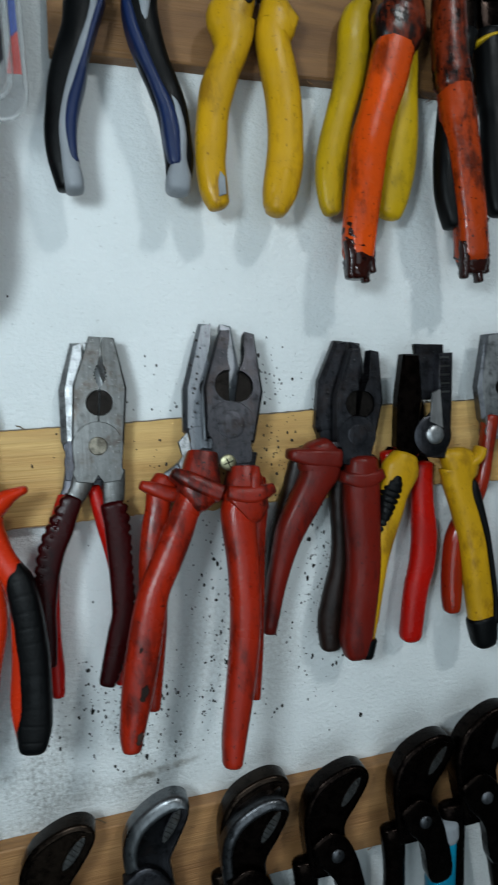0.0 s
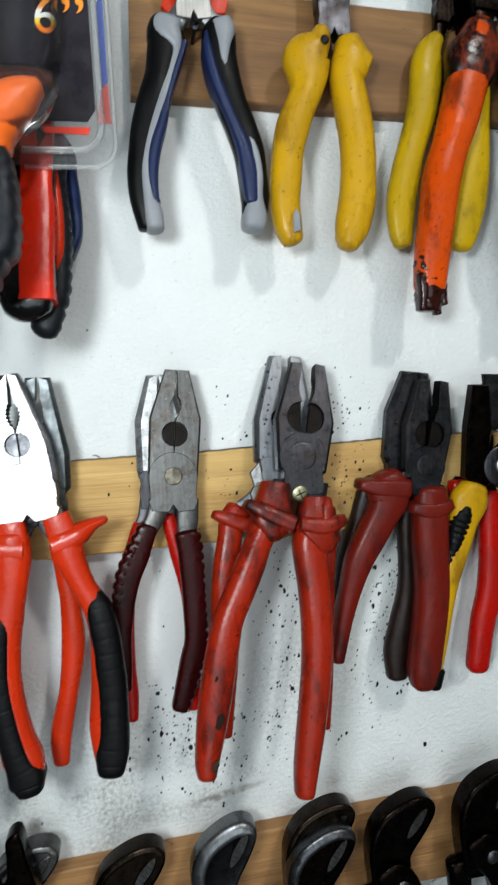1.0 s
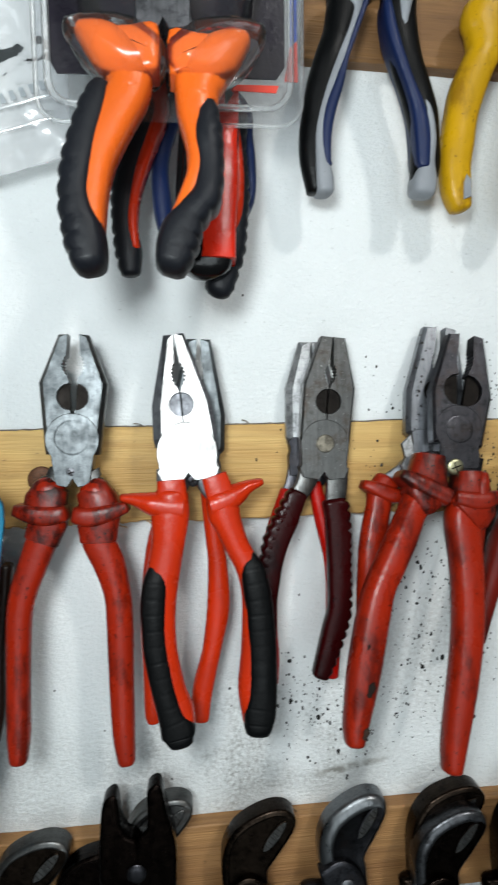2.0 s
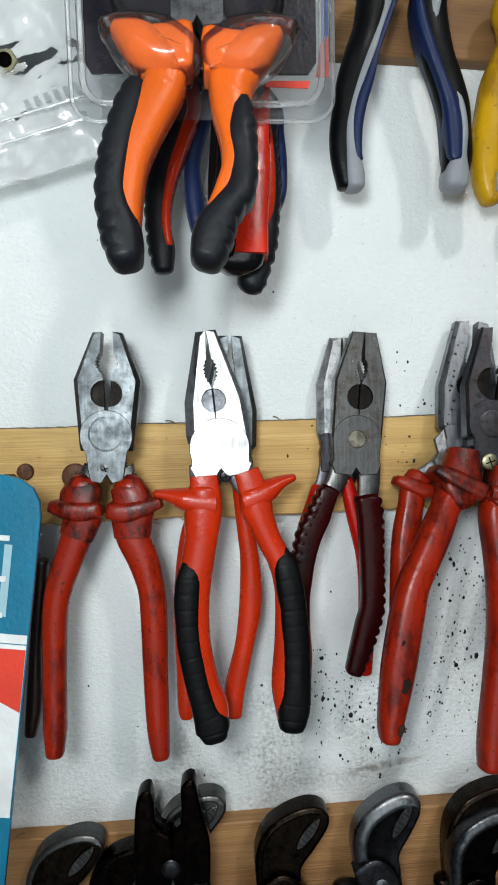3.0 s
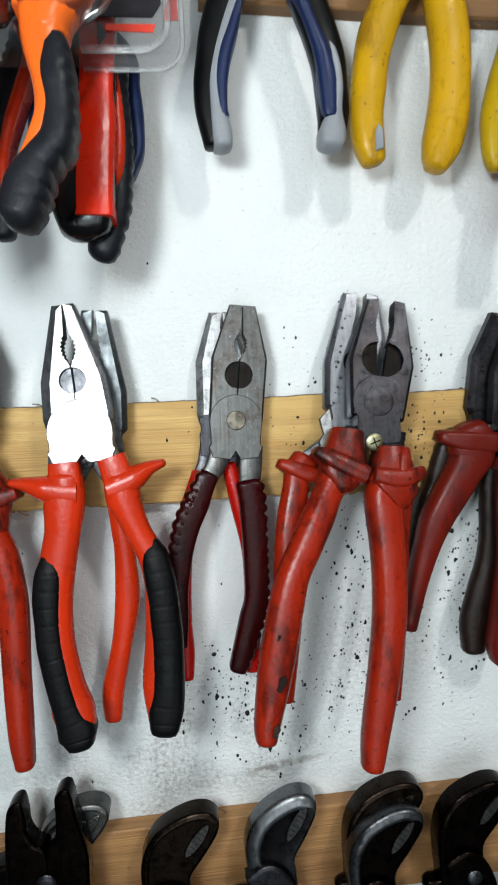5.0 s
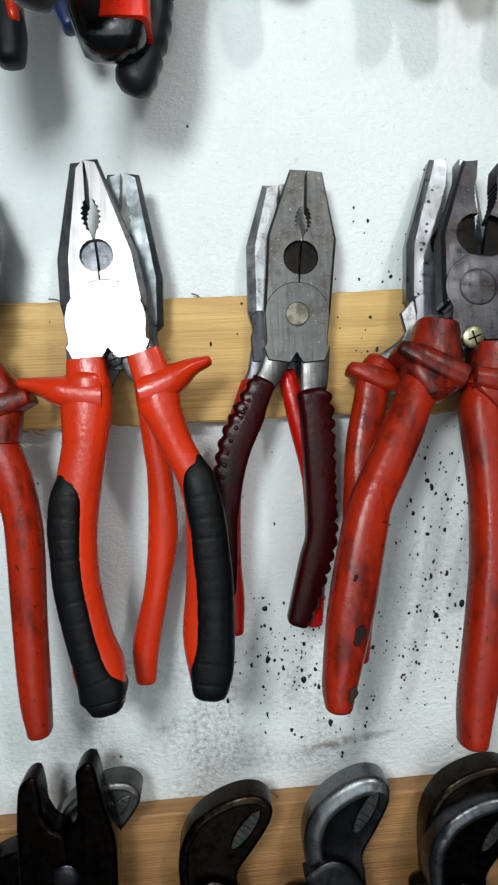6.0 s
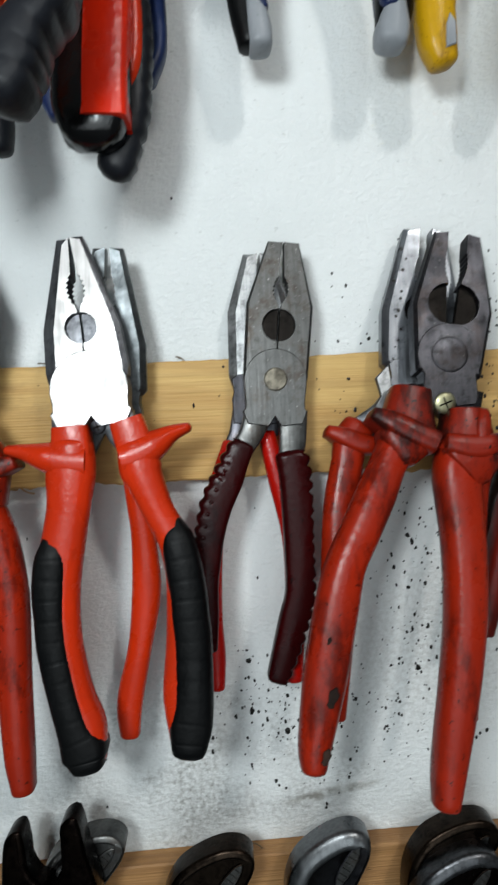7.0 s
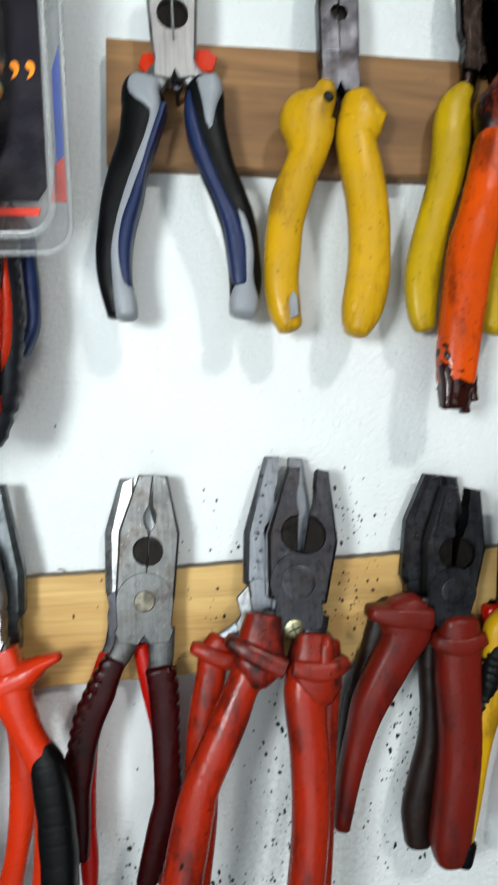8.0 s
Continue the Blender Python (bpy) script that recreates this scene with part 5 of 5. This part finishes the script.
blue_pliers(), yellow_pliers(), lemon_pliers(), burnt_pliers(), black_grip_pliers()
carded_pliers(), red_black_pliers(), red_panel_cutter(), clear_bag()
screw((0.0525, -0.009, 1.6600), 17, 2.3, DARK_STEEL, "dark steel screw in the brown rail")
screw((0.1190, -0.009, 1.6560), 14, 2.3, DARK_STEEL, "dark steel screw in the brown rail")


# ---- the lower row ----
HOOK = [(-44, -52), (-43.5, -24), (-40.5, -10), (-34, -0.5), (-26, 4.5), (-16, 7.5), (-8, 7.6), (-2.5, 5.0), (0, 0), (-2.5, -6.5), (-10.5, -16), (-18.5, -25), (-20, -34), (-25, -52)]


def gripping_pliers(tip, turn, face, rim, label, size=1.0, y=-0.0265, wide=3.2, arm=True, bolt=None):
    """Water pump pliers: a hooked jaw with a rounded rim, a second arm crossing below it, a pivot bolt, two long handles."""
    tool = thing("gripping_pliers", (tip[0], y, tip[1]), 2, label, "gripping pliers", "gripping pliers on the lower rail")
    curve = glide(HOOK + HOOK[:1], 6)[:-1]
    pts = turned([(p[0] * size, p[1] * size) for p in curve], turn)
    radii = [size * (wide if k < 42 else max(1.0, wide - 0.5 * (k - 42))) for k in range(len(pts))]
    smooth(part("hooked_jaw", cushion(pts, 12, radii, 0, 6, 1.2), (rim, face), tool), 60)
    pad = [(-12.5 + 7.5 * math.cos(a) - 2.2 * math.sin(a), -7 + 7.6 * math.cos(a) + 2.6 * math.sin(a)) for a in (2 * math.pi * k / 16 for k in range(16))]
    recess = part("jaw_recess", cushion(turned([(u * size, v * size) for u, v in pad], turn), 1.6, 0.7, -4.75, 3, 0.5), (face, GUNMETAL), tool, "rough worn gripping face")
    for k in range(6):
        u, v = -17.4 + 1.9 * k, -12 + 1.95 * k
        tooth = [(u - 1.4, v + 1.5), (u - 1.0, v + 1.9), (u + 1.5, v - 1.1), (u + 1.1, v - 1.5)]
        part("tooth", prism(turned([(q * size, r * size) for q, r in tooth], turn), 0.5, 0.2, -5.15), GUNMETAL, recess)
    if arm:
        lower = [(-38, -34), (-26, -28), (-15, -36), (-8, -56), (-6, -80), (-20, -82), (-24, -60), (-34, -46)]
        smooth(part("crossing_arm", cushion(glide([(u * size, v * size) for u, v in lower + lower[:1]], 4)[:-1], 8, 2.4, -5.0), (face, face), tool), 60)
        smooth(part("pivot_bolt", disc(-23 * size, -42 * size, 4.0, 1.5, -8.6, 20, 0.4), bolt or GREY_STEEL, tool))
    for rows in ([(-40, -48, 8), (-40, -75, 6.5), (-42, -110, 7), (-44, -160, 6)], [(-13, -74, 6.5), (-9, -100, 7), (-6, -130, 7), (-10, -165, 6)]):
        grip(tool, [(u * size, v * size, w * size) for u, v, w in rows], 5, face, "handle")
    return tool


gripping_pliers((0.0116, 1.2405), 7, OILY, OILY, "oily brown-black water pump pliers with a blunt jaw")
gripping_pliers((0.0616, 1.2455), 14, DARK_STEEL, CHROME_RIM, "water pump pliers with a bright chromed jaw rim", wide=6.5)
gripping_pliers((0.1164, 1.2341), 8, BLACK_STEEL, WORN_RIM, "water pump pliers with a worn shiny jaw rim", wide=5.0, y=-0.031)
gripping_pliers((0.1198, 1.2408), 3, OILY, OILY, "brownish steel water pump pliers behind another pair", y=-0.0215, arm=False)
gripping_pliers((0.1664, 1.2405), 6, BLACK_STEEL, BLACK_STEEL, "black water pump pliers with a shiny oily pivot", bolt=WORN_RIM)
gripping_pliers((0.2220, 1.2485), 6, BLACK_STEEL, BLACK_STEEL, "black water pump pliers with a worn pivot bolt", bolt=WORN_RIM)
end = gripping_pliers((0.2655, 1.2590), 10, BLACK_STEEL, BLACK_STEEL, "black water pump pliers with teal and grey grips", size=1.1)
grip(end, [(-50, -68, 8), (-52, -78, 9), (-54, -110, 9)], 7.5, TEAL, "handle_sleeve", "teal sleeve")
grip(end, [(-52, -62, 11), (-52, -70, 11)], 8.2, GREY, "collar", "grey collar")
gripping_pliers((-0.1090, 1.2285), 2, OILY, GUNMETAL, "grey steel water pump pliers behind another pair", y=-0.0215, arm=False)
gripping_pliers((-0.0725, 1.2210), -8, BLACK_STEEL, BLACK_STEEL, "black gripping pliers with a curved jaw", wide=2.4)


def fork_pliers():
    """Gripping pliers seen with both prongs up, before a pair with a grey jaw."""
    tool = thing("gripping_pliers", (-0.0726, -0.0345, 1.2350), 2, "black pliers with two upright open prongs", "gripping pliers", "gripping pliers on the lower rail")
    left = [(-19, -20), (-18.5, 4), (-17, 23), (-14.8, 30), (-9.5, 32), (-7.8, 23), (-7.4, 16.5), (-4, 10), (1, 5), (0, -20)]
    right = [(20, -20), (20.5, 0), (18.5, 12), (16.2, 21), (13.3, 36), (6.8, 33.6), (6.2, 24), (5.5, 13), (0.5, 6), (1.5, -20)]
    for pts in (left, right):
        smooth(part("prong", cushion(glide(pts + pts[:1], 3)[:-1], 11, 2.2), (BLACK_STEEL, BLACK_STEEL), tool), 60)
    smooth(part("pivot_bolt", disc(0, -10, 5, 1.6, -4.8, 22, 0.4), DARK_STEEL, tool))
    for s in (-1, 1):
        grip(tool, [(s * 12, -18, 7), (s * 17, -45, 6.5), (s * 22, -90, 7), (s * 20, -140, 6)], 5.5, BLACK, "handle")


fork_pliers()
gripping_pliers((-0.0432, 1.2475), 3, GUNMETAL, GUNMETAL, "grey steel pliers with a squared jaw behind black prongs", y=-0.0215, arm=False, size=0.9)
